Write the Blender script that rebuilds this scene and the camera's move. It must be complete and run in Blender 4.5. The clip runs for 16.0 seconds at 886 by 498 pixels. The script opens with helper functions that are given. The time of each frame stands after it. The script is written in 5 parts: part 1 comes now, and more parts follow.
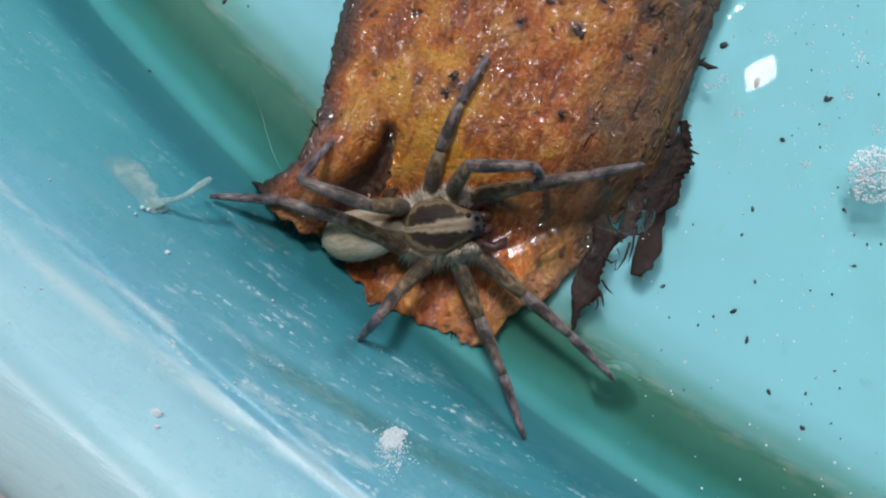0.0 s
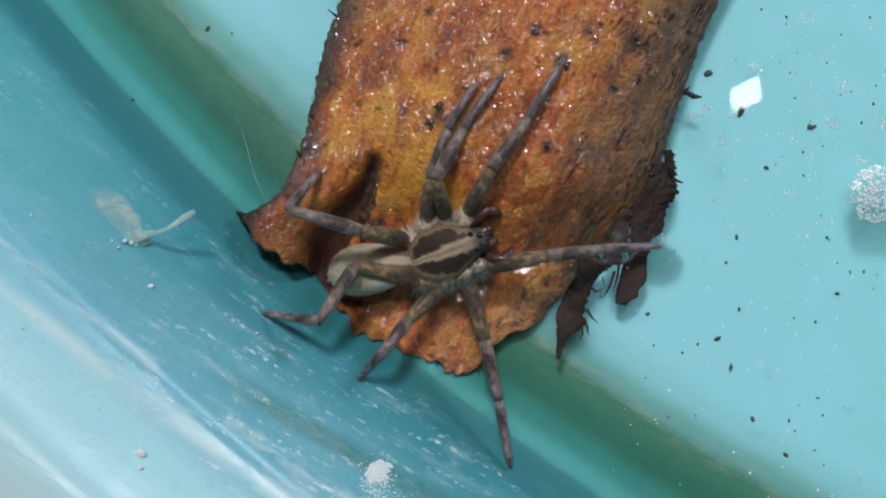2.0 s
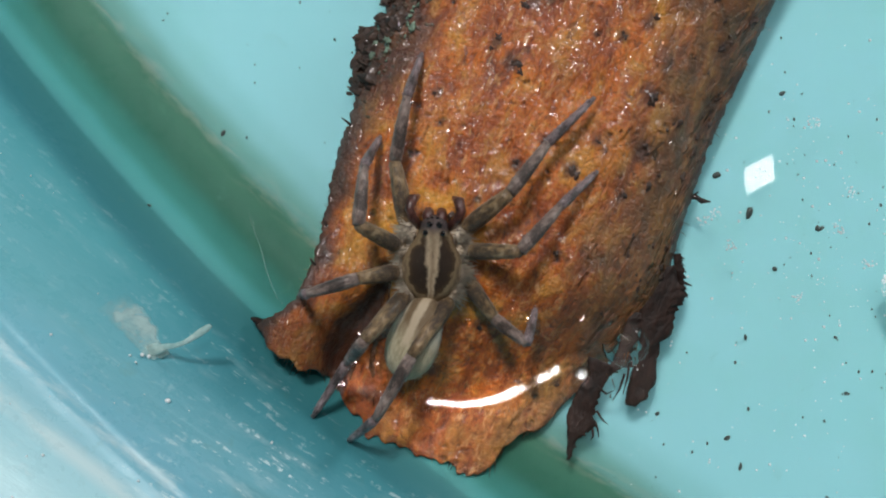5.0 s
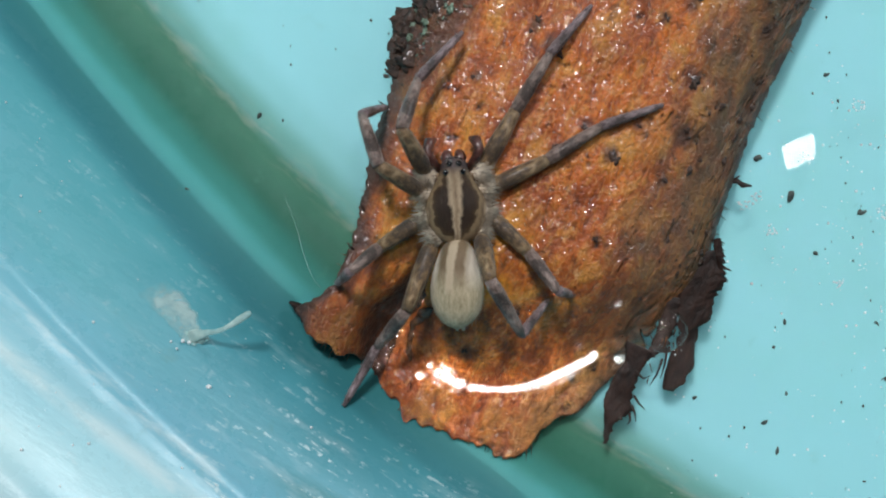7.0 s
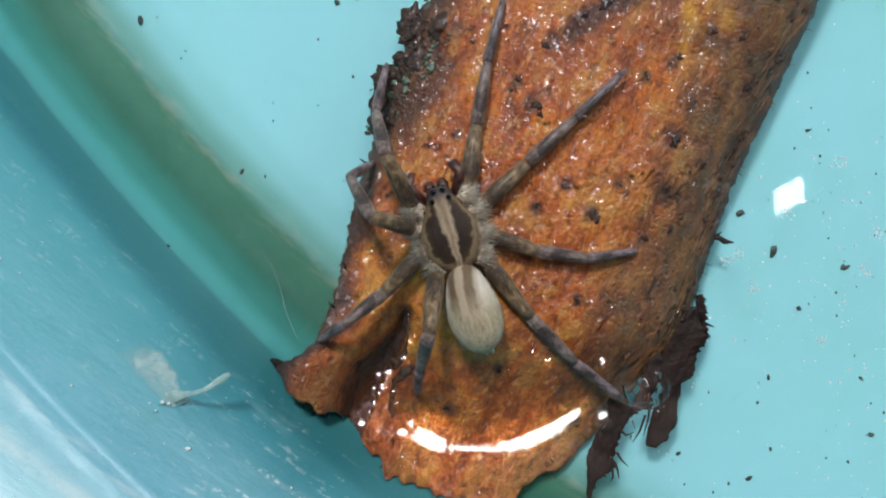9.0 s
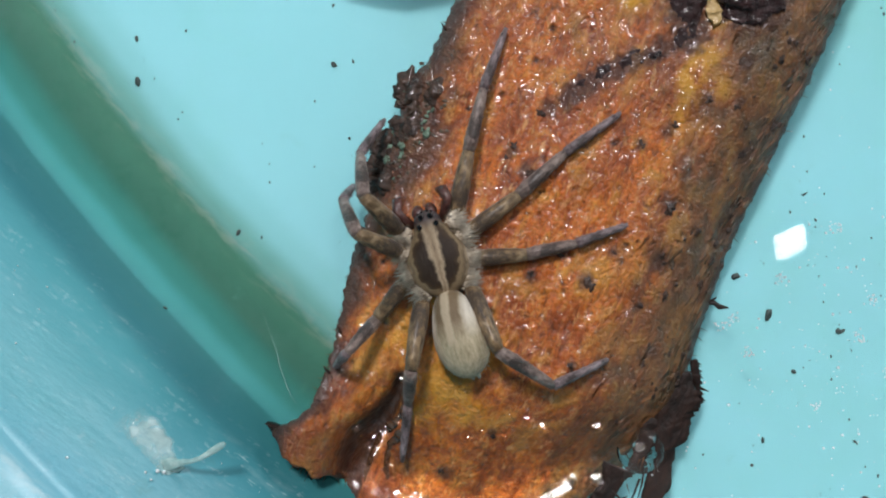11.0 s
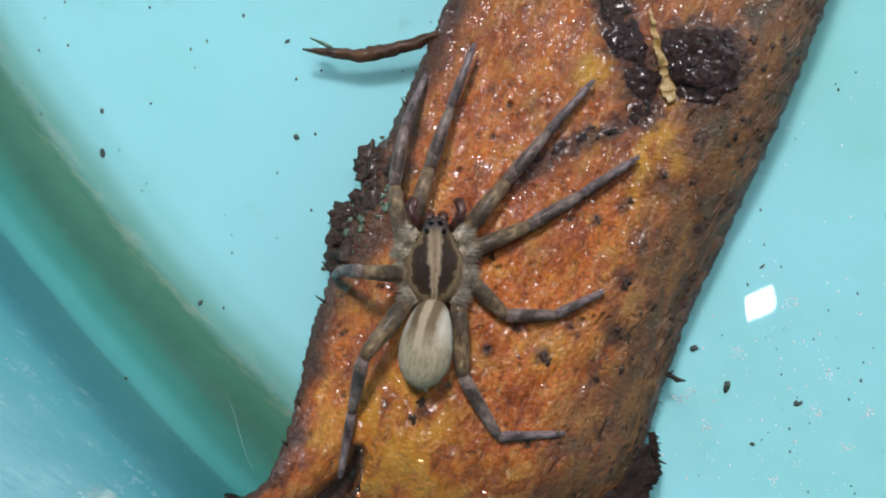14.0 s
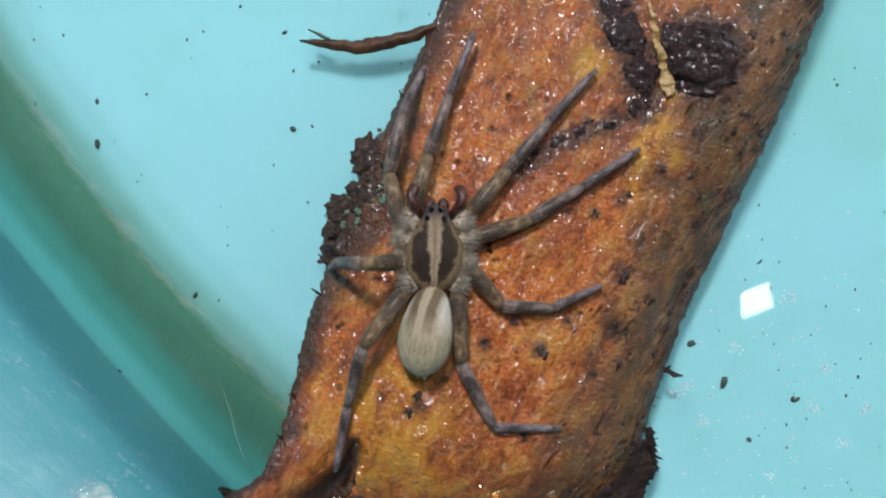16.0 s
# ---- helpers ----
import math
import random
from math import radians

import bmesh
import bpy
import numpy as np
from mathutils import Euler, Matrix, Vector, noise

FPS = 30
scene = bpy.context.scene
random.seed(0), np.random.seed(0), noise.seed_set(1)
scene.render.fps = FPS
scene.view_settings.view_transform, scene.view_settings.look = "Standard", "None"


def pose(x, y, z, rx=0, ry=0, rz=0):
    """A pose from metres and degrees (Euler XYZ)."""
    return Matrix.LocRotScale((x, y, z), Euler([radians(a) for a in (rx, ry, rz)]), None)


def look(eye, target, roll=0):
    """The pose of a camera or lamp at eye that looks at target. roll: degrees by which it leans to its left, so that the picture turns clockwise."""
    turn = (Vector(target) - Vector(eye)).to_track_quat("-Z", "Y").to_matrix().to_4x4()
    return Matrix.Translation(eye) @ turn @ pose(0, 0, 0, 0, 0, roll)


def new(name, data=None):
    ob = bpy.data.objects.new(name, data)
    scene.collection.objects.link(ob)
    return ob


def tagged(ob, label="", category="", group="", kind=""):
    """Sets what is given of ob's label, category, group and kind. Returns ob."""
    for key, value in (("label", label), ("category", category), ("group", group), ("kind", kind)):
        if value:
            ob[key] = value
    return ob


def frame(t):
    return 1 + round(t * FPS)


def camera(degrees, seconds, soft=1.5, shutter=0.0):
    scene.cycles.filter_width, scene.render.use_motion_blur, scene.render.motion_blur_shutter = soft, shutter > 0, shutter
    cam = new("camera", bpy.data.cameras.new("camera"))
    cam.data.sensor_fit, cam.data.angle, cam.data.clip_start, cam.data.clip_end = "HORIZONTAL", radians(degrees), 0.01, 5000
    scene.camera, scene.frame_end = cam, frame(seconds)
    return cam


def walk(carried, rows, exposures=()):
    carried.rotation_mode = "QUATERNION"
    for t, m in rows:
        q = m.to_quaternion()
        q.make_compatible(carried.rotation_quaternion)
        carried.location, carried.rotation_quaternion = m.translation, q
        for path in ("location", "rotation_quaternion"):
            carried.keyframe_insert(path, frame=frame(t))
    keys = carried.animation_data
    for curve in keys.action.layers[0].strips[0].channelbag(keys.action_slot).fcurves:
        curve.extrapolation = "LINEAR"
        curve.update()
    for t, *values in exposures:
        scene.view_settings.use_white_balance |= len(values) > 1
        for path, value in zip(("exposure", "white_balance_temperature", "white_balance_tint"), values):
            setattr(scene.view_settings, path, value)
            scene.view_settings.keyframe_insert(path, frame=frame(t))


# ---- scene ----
cam = camera(48, 16.0, 2.0)
EXPOSURES = [(0.0, -0.80, 6100, 10), (2.0, -0.83, 6200, 10), (4.5, -0.84, 6600, 10), (7.0, -0.68, 6400, 10), (9.0, -0.70, 6300, 10), (12.5, -0.61, 6350, 10), (16.0, -0.67, 6250, 10)]
PATH = [
    (0.0, pose(0.00219, -0.01875, 0.12304, 0.33, -0.34, 0.03)),
    (0.5, pose(0.00191, -0.01721, 0.12322, 0.50, -0.32, -0.06)),
    (1.0, pose(0.00197, -0.01717, 0.12322, 0.19, -0.43, 0.08)),
    (1.5, pose(0.00234, -0.01879, 0.12314, -0.03, -0.55, 0.03)),
    (1.8, pose(0.00163, -0.01343, 0.12292, -0.78, -1.20, -0.03)),
    (2.0, pose(0.00218, -0.01470, 0.12289, 0.06, -1.21, -0.04)),
    (2.2, pose(0.00280, -0.01418, 0.12262, 0.11, -1.30, -0.10)),
    (2.5, pose(0.00238, -0.01348, 0.12290, 1.03, -1.31, -0.24)),
    (2.7, pose(0.00285, -0.01312, 0.12297, 0.76, -1.00, -0.33)),
    (3.0, pose(0.00336, -0.01195, 0.12316, 0.78, -0.91, -0.34)),
    (3.2, pose(0.00290, -0.01130, 0.12335, 0.69, -0.58, -0.28)),
    (3.5, pose(0.00262, -0.01078, 0.12367, 0.84, -0.51, -0.25)),
    (4.0, pose(0.00495, -0.00494, 0.12417, 0.50, -1.00, 0.11)),
    (4.5, pose(0.00296, -0.00339, 0.12454, 0.61, -0.85, -0.09)),
    (6.8, pose(0.00064, -0.00335, 0.12414, -1.20, 0.43, -0.12)),
    (7.0, pose(0.00000, 0.00000, 0.12400, -1.94, 0.58, -0.01)),
    (7.5, pose(0.00008, 0.00198, 0.12411, -1.77, 0.90, -0.10)),
    (8.0, pose(0.00175, 0.00331, 0.12385, -1.55, 0.86, -0.02)),
    (8.5, pose(0.00221, 0.00452, 0.12384, -0.96, 0.93, -0.09)),
    (9.0, pose(0.00279, 0.00506, 0.12376, -1.11, 0.86, -0.13)),
    (9.5, pose(0.00323, 0.00717, 0.12355, -1.39, 0.84, -0.07)),
    (10.0, pose(0.00307, 0.01078, 0.12330, -1.81, 0.87, 0.03)),
    (10.2, pose(0.00400, 0.01244, 0.12339, -1.74, 1.06, 0.05)),
    (12.5, pose(0.00359, 0.01383, 0.12436, -0.95, 1.19, 0.08)),
    (13.0, pose(0.00392, 0.01392, 0.12448, -0.61, 1.34, 0.03)),
    (13.5, pose(0.00689, 0.01906, 0.12472, -0.17, 1.26, 0.01)),
    (14.0, pose(0.00873, 0.01829, 0.12468, 0.40, 1.10, 0.25)),
    (14.5, pose(0.00816, 0.01698, 0.12455, 0.33, 1.03, 0.35)),
    (15.0, pose(0.00784, 0.01552, 0.12453, 0.63, 1.17, 0.42)),
    (15.5, pose(0.00786, 0.01654, 0.12429, 0.59, 0.82, 0.55)),
    (16.0, pose(0.00821, 0.01741, 0.12405, 0.44, 0.68, 0.58)),
]
walk(cam, PATH, EXPOSURES)

# ---- world, lamps ----
MM = 0.001
WATER = 4.0
world = bpy.data.worlds.new("world")
scene.world = world
world.use_nodes = True
world.node_tree.nodes["Background"].inputs[0].default_value = (0.78, 0.86, 0.95, 1)
world.node_tree.nodes["Background"].inputs[1].default_value = 0.045


def lamp(name, eye, target, watts, sx, sy, turn, colour=(1, 0.97, 0.93)):
    ob = new(name, bpy.data.lights.new(name, "AREA"))
    ob.data.shape, ob.data.size, ob.data.size_y = "RECTANGLE", sx * MM, sy * MM
    ob.data.energy, ob.data.color = watts, colour
    ob.matrix_basis = look([c * MM for c in eye], [c * MM for c in target], turn)
    return ob


# the two lamps over the basin, and an unseen light added for wall sheen
KEY = (48, 105, 335)
lamp("key_lamp", KEY, (5, 5, 5), 0.235, 36, 36, 38, (1.0, 0.93, 0.925))
lamp("ceiling_lamp", (-200, 820, 1275), (10, 0, 5), 22.0, 220, 220, 20, (1.0, 0.94, 0.93))
lamp("wall_sheen_light", (3560, 3700, 1250), (0, 0, 10), 105.0, 1560, 1260, 0, (0.90, 0.96, 1.0))


# ---- materials ----
def nodes(name):
    m = bpy.data.materials.new(name)
    m.use_nodes = True
    return m, m.node_tree, m.node_tree.nodes["Principled BSDF"]


def add(nt, kind, **inputs):
    n = nt.nodes.new(kind)
    for k, v in inputs.items():
        key = int(k[1:]) if k[0] == "i" and k[1:].isdigit() else k.replace("_", " ")
        if isinstance(v, bpy.types.NodeSocket):
            nt.links.new(v, n.inputs[key])
        else:
            n.inputs[key].default_value = v
    return n


def local(nt, sx=1, sy=1, sz=1):
    c = nt.nodes.new("ShaderNodeTexCoord").outputs["Object"]
    return add(nt, "ShaderNodeMapping", Vector=c, Scale=(sx, sy, sz)).outputs[0]


def grain(nt, vec, scale, detail=6, rough=0.6, distort=0.0):
    return add(nt, "ShaderNodeTexNoise", Vector=vec, Scale=scale, Detail=detail, Roughness=rough, Distortion=distort).outputs["Fac"]


def ramp(nt, fac, stops, smooth=True):
    r = add(nt, "ShaderNodeValToRGB", Fac=fac)
    e = r.color_ramp.elements
    r.color_ramp.interpolation = "EASE" if smooth else "LINEAR"
    while len(e) < len(stops):
        e.new(0.5)
    for el, (p, c) in zip(e, sorted(stops, key=lambda q: q[0])):
        el.position = p
        el.color = (*c, 1) if len(c) == 3 else c
    return r.outputs[0]


def grey(nt, fac, a, b, lo=0.0, hi=1.0):
    m = add(nt, "ShaderNodeMapRange", Value=fac)
    m.inputs[1].default_value, m.inputs[2].default_value = a, b
    m.inputs[3].default_value, m.inputs[4].default_value = lo, hi
    return m.outputs[0]


def mix(nt, fac, a, b, blend="MIX"):
    n = nt.nodes.new("ShaderNodeMix")
    n.data_type, n.blend_type = "RGBA", blend
    for i, v in ((0, fac), (6, a), (7, b)):
        if isinstance(v, bpy.types.NodeSocket):
            nt.links.new(v, n.inputs[i])
        else:
            n.inputs[i].default_value = v if i == 0 else (*v, 1)
    return n.outputs[2]


def calc(nt, op, a, b=0.0):
    n = nt.nodes.new("ShaderNodeMath")
    n.operation = op
    for i, v in enumerate((a, b)):
        if isinstance(v, bpy.types.NodeSocket):
            nt.links.new(v, n.inputs[i])
        else:
            n.inputs[i].default_value = v
    return n.outputs[0]


def relief(nt, bsdf, height, strength, depth):
    b = add(nt, "ShaderNodeBump", Strength=strength, Distance=depth * MM, Height=height)
    nt.links.new(b.outputs[0], bsdf.inputs["Normal"])


def wire(nt, bsdf, **sockets):
    for k, v in sockets.items():
        key = k.replace("_", " ")
        if isinstance(v, bpy.types.NodeSocket):
            nt.links.new(v, bsdf.inputs[key])
        else:
            bsdf.inputs[key].default_value = (*v, 1) if isinstance(v, tuple) and len(v) == 3 else v


RADIUS = 294.3                      # the basin's floor, to where its wall begins to rise


def basin_material():
    m, nt, b = nodes("turquoise_plastic")
    v = local(nt)
    sep = add(nt, "ShaderNodeSeparateXYZ", Vector=v)
    flat = add(nt, "ShaderNodeCombineXYZ", X=sep.outputs[0], Y=sep.outputs[1])
    ln = nt.nodes.new("ShaderNodeVectorMath")
    ln.operation = "LENGTH"
    nt.links.new(flat.outputs[0], ln.inputs[0])
    wob = grain(nt, v, 45, 3)
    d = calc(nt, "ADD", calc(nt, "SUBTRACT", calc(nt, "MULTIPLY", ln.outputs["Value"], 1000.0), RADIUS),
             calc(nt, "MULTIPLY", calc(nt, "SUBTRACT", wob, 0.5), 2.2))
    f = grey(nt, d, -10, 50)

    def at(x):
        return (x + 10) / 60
    # algae green at the crease; shade there and the wall's sheen also painted
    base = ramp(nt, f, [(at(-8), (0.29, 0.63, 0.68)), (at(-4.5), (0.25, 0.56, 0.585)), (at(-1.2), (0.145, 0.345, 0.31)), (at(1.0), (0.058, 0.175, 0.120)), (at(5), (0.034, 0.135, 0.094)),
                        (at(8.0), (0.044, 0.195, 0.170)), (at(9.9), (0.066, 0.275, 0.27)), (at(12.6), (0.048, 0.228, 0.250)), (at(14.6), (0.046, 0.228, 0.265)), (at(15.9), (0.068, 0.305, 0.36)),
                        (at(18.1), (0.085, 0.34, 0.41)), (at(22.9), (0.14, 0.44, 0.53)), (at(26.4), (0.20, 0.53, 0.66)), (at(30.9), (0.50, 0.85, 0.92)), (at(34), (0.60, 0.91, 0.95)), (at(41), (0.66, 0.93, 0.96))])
    # algae film on the floor and old dirt, at two sizes
    film = grain(nt, v, 19, 6, 0.68)
    dirt = grain(nt, v, 260, 4, 0.7)
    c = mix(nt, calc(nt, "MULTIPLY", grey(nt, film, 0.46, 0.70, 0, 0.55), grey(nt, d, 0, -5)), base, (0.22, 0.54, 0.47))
    c = mix(nt, grey(nt, dirt, 0.62, 0.80, 0, 0.30), c, (0.12, 0.26, 0.20))
    ang = add(nt, "ShaderNodeMath")
    ang.operation = "ARCTAN2"
    nt.links.new(sep.outputs[1], ang.inputs[0])
    nt.links.new(sep.outputs[0], ang.inputs[1])
    slant = calc(nt, "ADD", ln.outputs["Value"], calc(nt, "MULTIPLY", ang.outputs[0], 0.034))
    run = add(nt, "ShaderNodeCombineXYZ", X=calc(nt, "MULTIPLY", ang.outputs[0], 26.0), Y=calc(nt, "MULTIPLY", slant, 360.0))
    scuff = add(nt, "ShaderNodeTexNoise", Vector=run.outputs[0], Scale=1.8, Detail=4, Roughness=0.62).outputs["Fac"]
    silt = add(nt, "ShaderNodeTexNoise", Vector=run.outputs[0], Scale=2.2, Detail=5, Roughness=0.7).outputs["Fac"]
    line = calc(nt, "MULTIPLY", grey(nt, calc(nt, "ABSOLUTE", calc(nt, "ADD", d, 0.2)), 2.2, 0.2), grey(nt, silt, 0.48, 0.62))
    c = mix(nt, calc(nt, "MULTIPLY", line, 0.22), c, (0.50, 0.46, 0.38))
    onwall = grey(nt, d, 12, 18)
    patchy = grey(nt, add(nt, "ShaderNodeTexNoise", Vector=run.outputs[0], Scale=0.6, Detail=3.0).outputs["Fac"], 0.46, 0.66)
    # scuffs; white reflections along the wall are put into their colour
    worn_glint = calc(nt, "MULTIPLY", calc(nt, "MULTIPLY", grey(nt, scuff, 0.50, 0.68), onwall), patchy)
    # one stretch of the wall is rubbed much harder than the rest
    rubbed = grey(nt, ang.outputs[0], -2.365, -2.30, 0.22, 1.0)
    worn_glint = calc(nt, "MULTIPLY", worn_glint, rubbed)
    c = mix(nt, calc(nt, "MULTIPLY", grey(nt, ang.outputs[0], -2.335, -2.395, 0, 0.48), calc(nt, "MULTIPLY", grey(nt, d, 14, 17), grey(nt, d, 30, 24))), c, (0.16, 0.55, 0.60))
    c = mix(nt, calc(nt, "MULTIPLY", worn_glint, 0.55), c, (0.70, 0.88, 0.92))
    # fine scratches, their sparkle painted as white dashes
    scratch_run = add(nt, "ShaderNodeCombineXYZ", X=calc(nt, "MULTIPLY", ang.outputs[0], 70.0), Y=calc(nt, "MULTIPLY", slant, 1600.0))
    scratch = add(nt, "ShaderNodeTexNoise", Vector=scratch_run.outputs[0], Scale=1.0, Detail=3.0, Roughness=0.6).outputs["Fac"]
    lines = calc(nt, "MULTIPLY", calc(nt, "MULTIPLY", grey(nt, scratch, 0.55, 0.64), grey(nt, d, 13, 17)), calc(nt, "MULTIPLY", rubbed, grey(nt, patchy, 0.0, 0.6, 0.35, 1.0)))
    chips = add(nt, "ShaderNodeTexNoise", Vector=v, Scale=1300.0, Detail=2.0, Roughness=0.5).outputs["Fac"]
    lines = calc(nt, "MULTIPLY", lines, grey(nt, chips, 0.47, 0.58, 0.0, 1.0))
    c = mix(nt, calc(nt, "MULTIPLY", lines, 0.95), c, (0.72, 0.92, 0.95))
    # bluish haze of reflected light, put into the wall's colour
    haze_patch = add(nt, "ShaderNodeTexNoise", Vector=run.outputs[0], Scale=0.35, Detail=2.0).outputs["Fac"]
    c = mix(nt, calc(nt, "MULTIPLY", grey(nt, haze_patch, 0.46, 0.68, 0, 0.4), grey(nt, d, 17, 24)), c, (0.26, 0.62, 0.76))
    # two long scratch streaks that climb the wall slowly, their highlight painted white
    plain_d = calc(nt, "SUBTRACT", calc(nt, "MULTIPLY", ln.outputs["Value"], 1000.0), RADIUS)
    climb = calc(nt, "SUBTRACT", plain_d, calc(nt, "SUBTRACT", 28.9, calc(nt, "MULTIPLY", calc(nt, "ADD", ang.outputs[0], 2.3200), 21.4)))
    broken = grey(nt, scuff, 0.34, 0.52, 0.25, 1.0)
    streak = calc(nt, "MULTIPLY", grey(nt, calc(nt, "ABSOLUTE", climb), 0.85, 0.15), broken)
    second = calc(nt, "MULTIPLY", grey(nt, calc(nt, "ABSOLUTE", calc(nt, "ADD", climb, 2.4)), 0.8, 0.1), grey(nt, scuff, 0.46, 0.60))
    # dark streak: something mirrored in the wall, drawn as colour
    along = calc(nt, "ADD", ang.outputs[0], 2.2801)
    dark_reflection = grey(nt, calc(nt, "ABSOLUTE", calc(nt, "SUBTRACT", plain_d, calc(nt, "SUBTRACT", 22.9, calc(nt, "MULTIPLY", along, 37.1)))), 1.3, 0.4)
    dark_reflection = calc(nt, "MULTIPLY", calc(nt, "MULTIPLY", dark_reflection, grey(nt, along, -0.020, 0.004)), grey(nt, silt, 0.30, 0.50, 0.4, 1.0))
    c = mix(nt, calc(nt, "MULTIPLY", dark_reflection, 0.6), c, (0.055, 0.20, 0.175))
    c = mix(nt, calc(nt, "MULTIPLY", streak, 0.85), c, (0.68, 0.90, 0.94))
    c = mix(nt, calc(nt, "MULTIPLY", second, 0.5), c, (0.72, 0.90, 0.93))
    wire(nt, b, Base_Color=c, Roughness=calc(nt, "ADD", grey(nt, dirt, 0.3, 0.7, 0.22, 0.36), calc(nt, "MULTIPLY", worn_glint, 0.1)), Specular_IOR_Level=grey(nt, d, 17, 27, 0.05, 0.6))
    wire(nt, b, Subsurface_Weight=0.0)
    relief(nt, b, calc(nt, "ADD", calc(nt, "MULTIPLY", scuff, onwall), calc(nt, "MULTIPLY", dirt, 0.06)), 0.25, 0.3)
    return m


def bark_material():
    m, nt, b = nodes("wet_bark")
    v = local(nt)
    fib = local(nt, 1, 0.45, 1)
    stain_shade = nt.nodes.new("ShaderNodeAttribute")
    stain_shade.attribute_name = "stain_shade"
    ch = add(nt, "ShaderNodeSeparateColor", Color=stain_shade.outputs["Color"])
    big = grain(nt, v, 95, 4, 0.6)
    fine = grain(nt, fib, 950, 5, 0.68, 1.2)
    mid = grain(nt, local(nt, 1, 0.55, 1), 330, 5, 0.65, 0.4)
    c = ramp(nt, mid, [(0.27, (0.10, 0.026, 0.007)), (0.40, (0.48, 0.102, 0.010)), (0.52, (0.78, 0.196, 0.016)), (0.66, (0.94, 0.41, 0.06))])
    c = mix(nt, grey(nt, big, 0.44, 0.70, 0, 0.75), c, (0.34, 0.066, 0.014))
    c = mix(nt, grey(nt, fine, 0.54, 0.68, 0, 0.60), c, (0.80, 0.38, 0.09))
    c = mix(nt, grey(nt, fine, 0.47, 0.32, 0, 0.75), c, (0.10, 0.03, 0.01))
    mottle = grain(nt, local(nt, 1, 0.7, 1), 210, 4, 0.6, 0.5)
    c = mix(nt, grey(nt, mottle, 0.52, 0.66, 0, 0.55), c, mix(nt, fine, (0.62, 0.22, 0.018), (0.92, 0.52, 0.10)))
    c = mix(nt, grey(nt, mottle, 0.45, 0.32, 0, 0.36), c, (0.28, 0.066, 0.018))
    pit = add(nt, "ShaderNodeTexVoronoi", Vector=v, Scale=700.0, Randomness=1.0)
    spots = calc(nt, "MULTIPLY", grey(nt, pit.outputs["Distance"], 0.45, 0.15), grey(nt, grain(nt, v, 260, 4, 0.75), 0.54, 0.66))
    tiny = grain(nt, v, 1900, 3, 0.6)
    c = mix(nt, grey(nt, tiny, 0.36, 0.60, 0.35, 0.0), c, (0.09, 0.026, 0.010))
    turn = add(nt, "ShaderNodeMapping", Vector=nt.nodes.new("ShaderNodeTexCoord").outputs["Object"], Rotation=(0, 0, -0.5), Scale=(1, 0.33, 1)).outputs[0]
    fleck = grain(nt, turn, 1250, 3, 0.55)
    c = mix(nt, calc(nt, "MULTIPLY", grey(nt, fleck, 0.60, 0.70, 0, 0.75), grey(nt, big, 0.35, 0.6, 0.4, 1.0)), c, (0.88, 0.47, 0.18))
    hairline = grain(nt, local(nt, 1, 0.38, 1), 1500, 3, 0.6, 1.4)
    c = mix(nt, calc(nt, "MULTIPLY", grey(nt, hairline, 0.56, 0.70, 0, 0.6), grey(nt, mid, 0.38, 0.60, 0.3, 1.0)), c, (0.90, 0.46, 0.15))
    c = mix(nt, spots, c, (0.035, 0.015, 0.010))
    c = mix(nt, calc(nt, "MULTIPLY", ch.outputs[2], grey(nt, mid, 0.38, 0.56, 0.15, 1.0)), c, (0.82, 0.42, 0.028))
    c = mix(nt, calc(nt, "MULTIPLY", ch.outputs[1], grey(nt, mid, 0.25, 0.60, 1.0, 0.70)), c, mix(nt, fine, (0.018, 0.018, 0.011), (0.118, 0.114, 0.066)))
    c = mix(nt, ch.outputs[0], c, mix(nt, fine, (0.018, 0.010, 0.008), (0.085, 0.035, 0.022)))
    wet = grey(nt, grain(nt, v, 170, 3, 0.6), 0.36, 0.54, 0.45, 1.0)
    wire(nt, b, Base_Color=c, Roughness=grey(nt, mid, 0.3, 0.7, 0.30, 0.46), Specular_IOR_Level=0.65, Coat_Weight=calc(nt, "MULTIPLY", grey(nt, ch.outputs[1], 0.0, 1.0, 0.85, 0.35), wet), Coat_Roughness=0.11, Coat_IOR=1.5)
    skin = add(nt, "ShaderNodeBump", Strength=1.0, Distance=1.0 * MM, Height=calc(nt, "ADD", calc(nt, "MULTIPLY", grain(nt, local(nt, 1, 0.7, 1), 560, 1, 0.5), 1.15), calc(nt, "MULTIPLY", grain(nt, v, 1300, 1, 0.5), 0.36)))
    nt.links.new(skin.outputs[0], b.inputs["Coat Normal"])
    h = calc(nt, "ADD", calc(nt, "MULTIPLY", mid, 0.8), calc(nt, "SUBTRACT", calc(nt, "ADD", calc(nt, "MULTIPLY", fine, 0.5), calc(nt, "MULTIPLY", tiny, 0.45)), calc(nt, "MULTIPLY", spots, 0.5)))
    relief(nt, b, h, 1.0, 0.62)
    return m


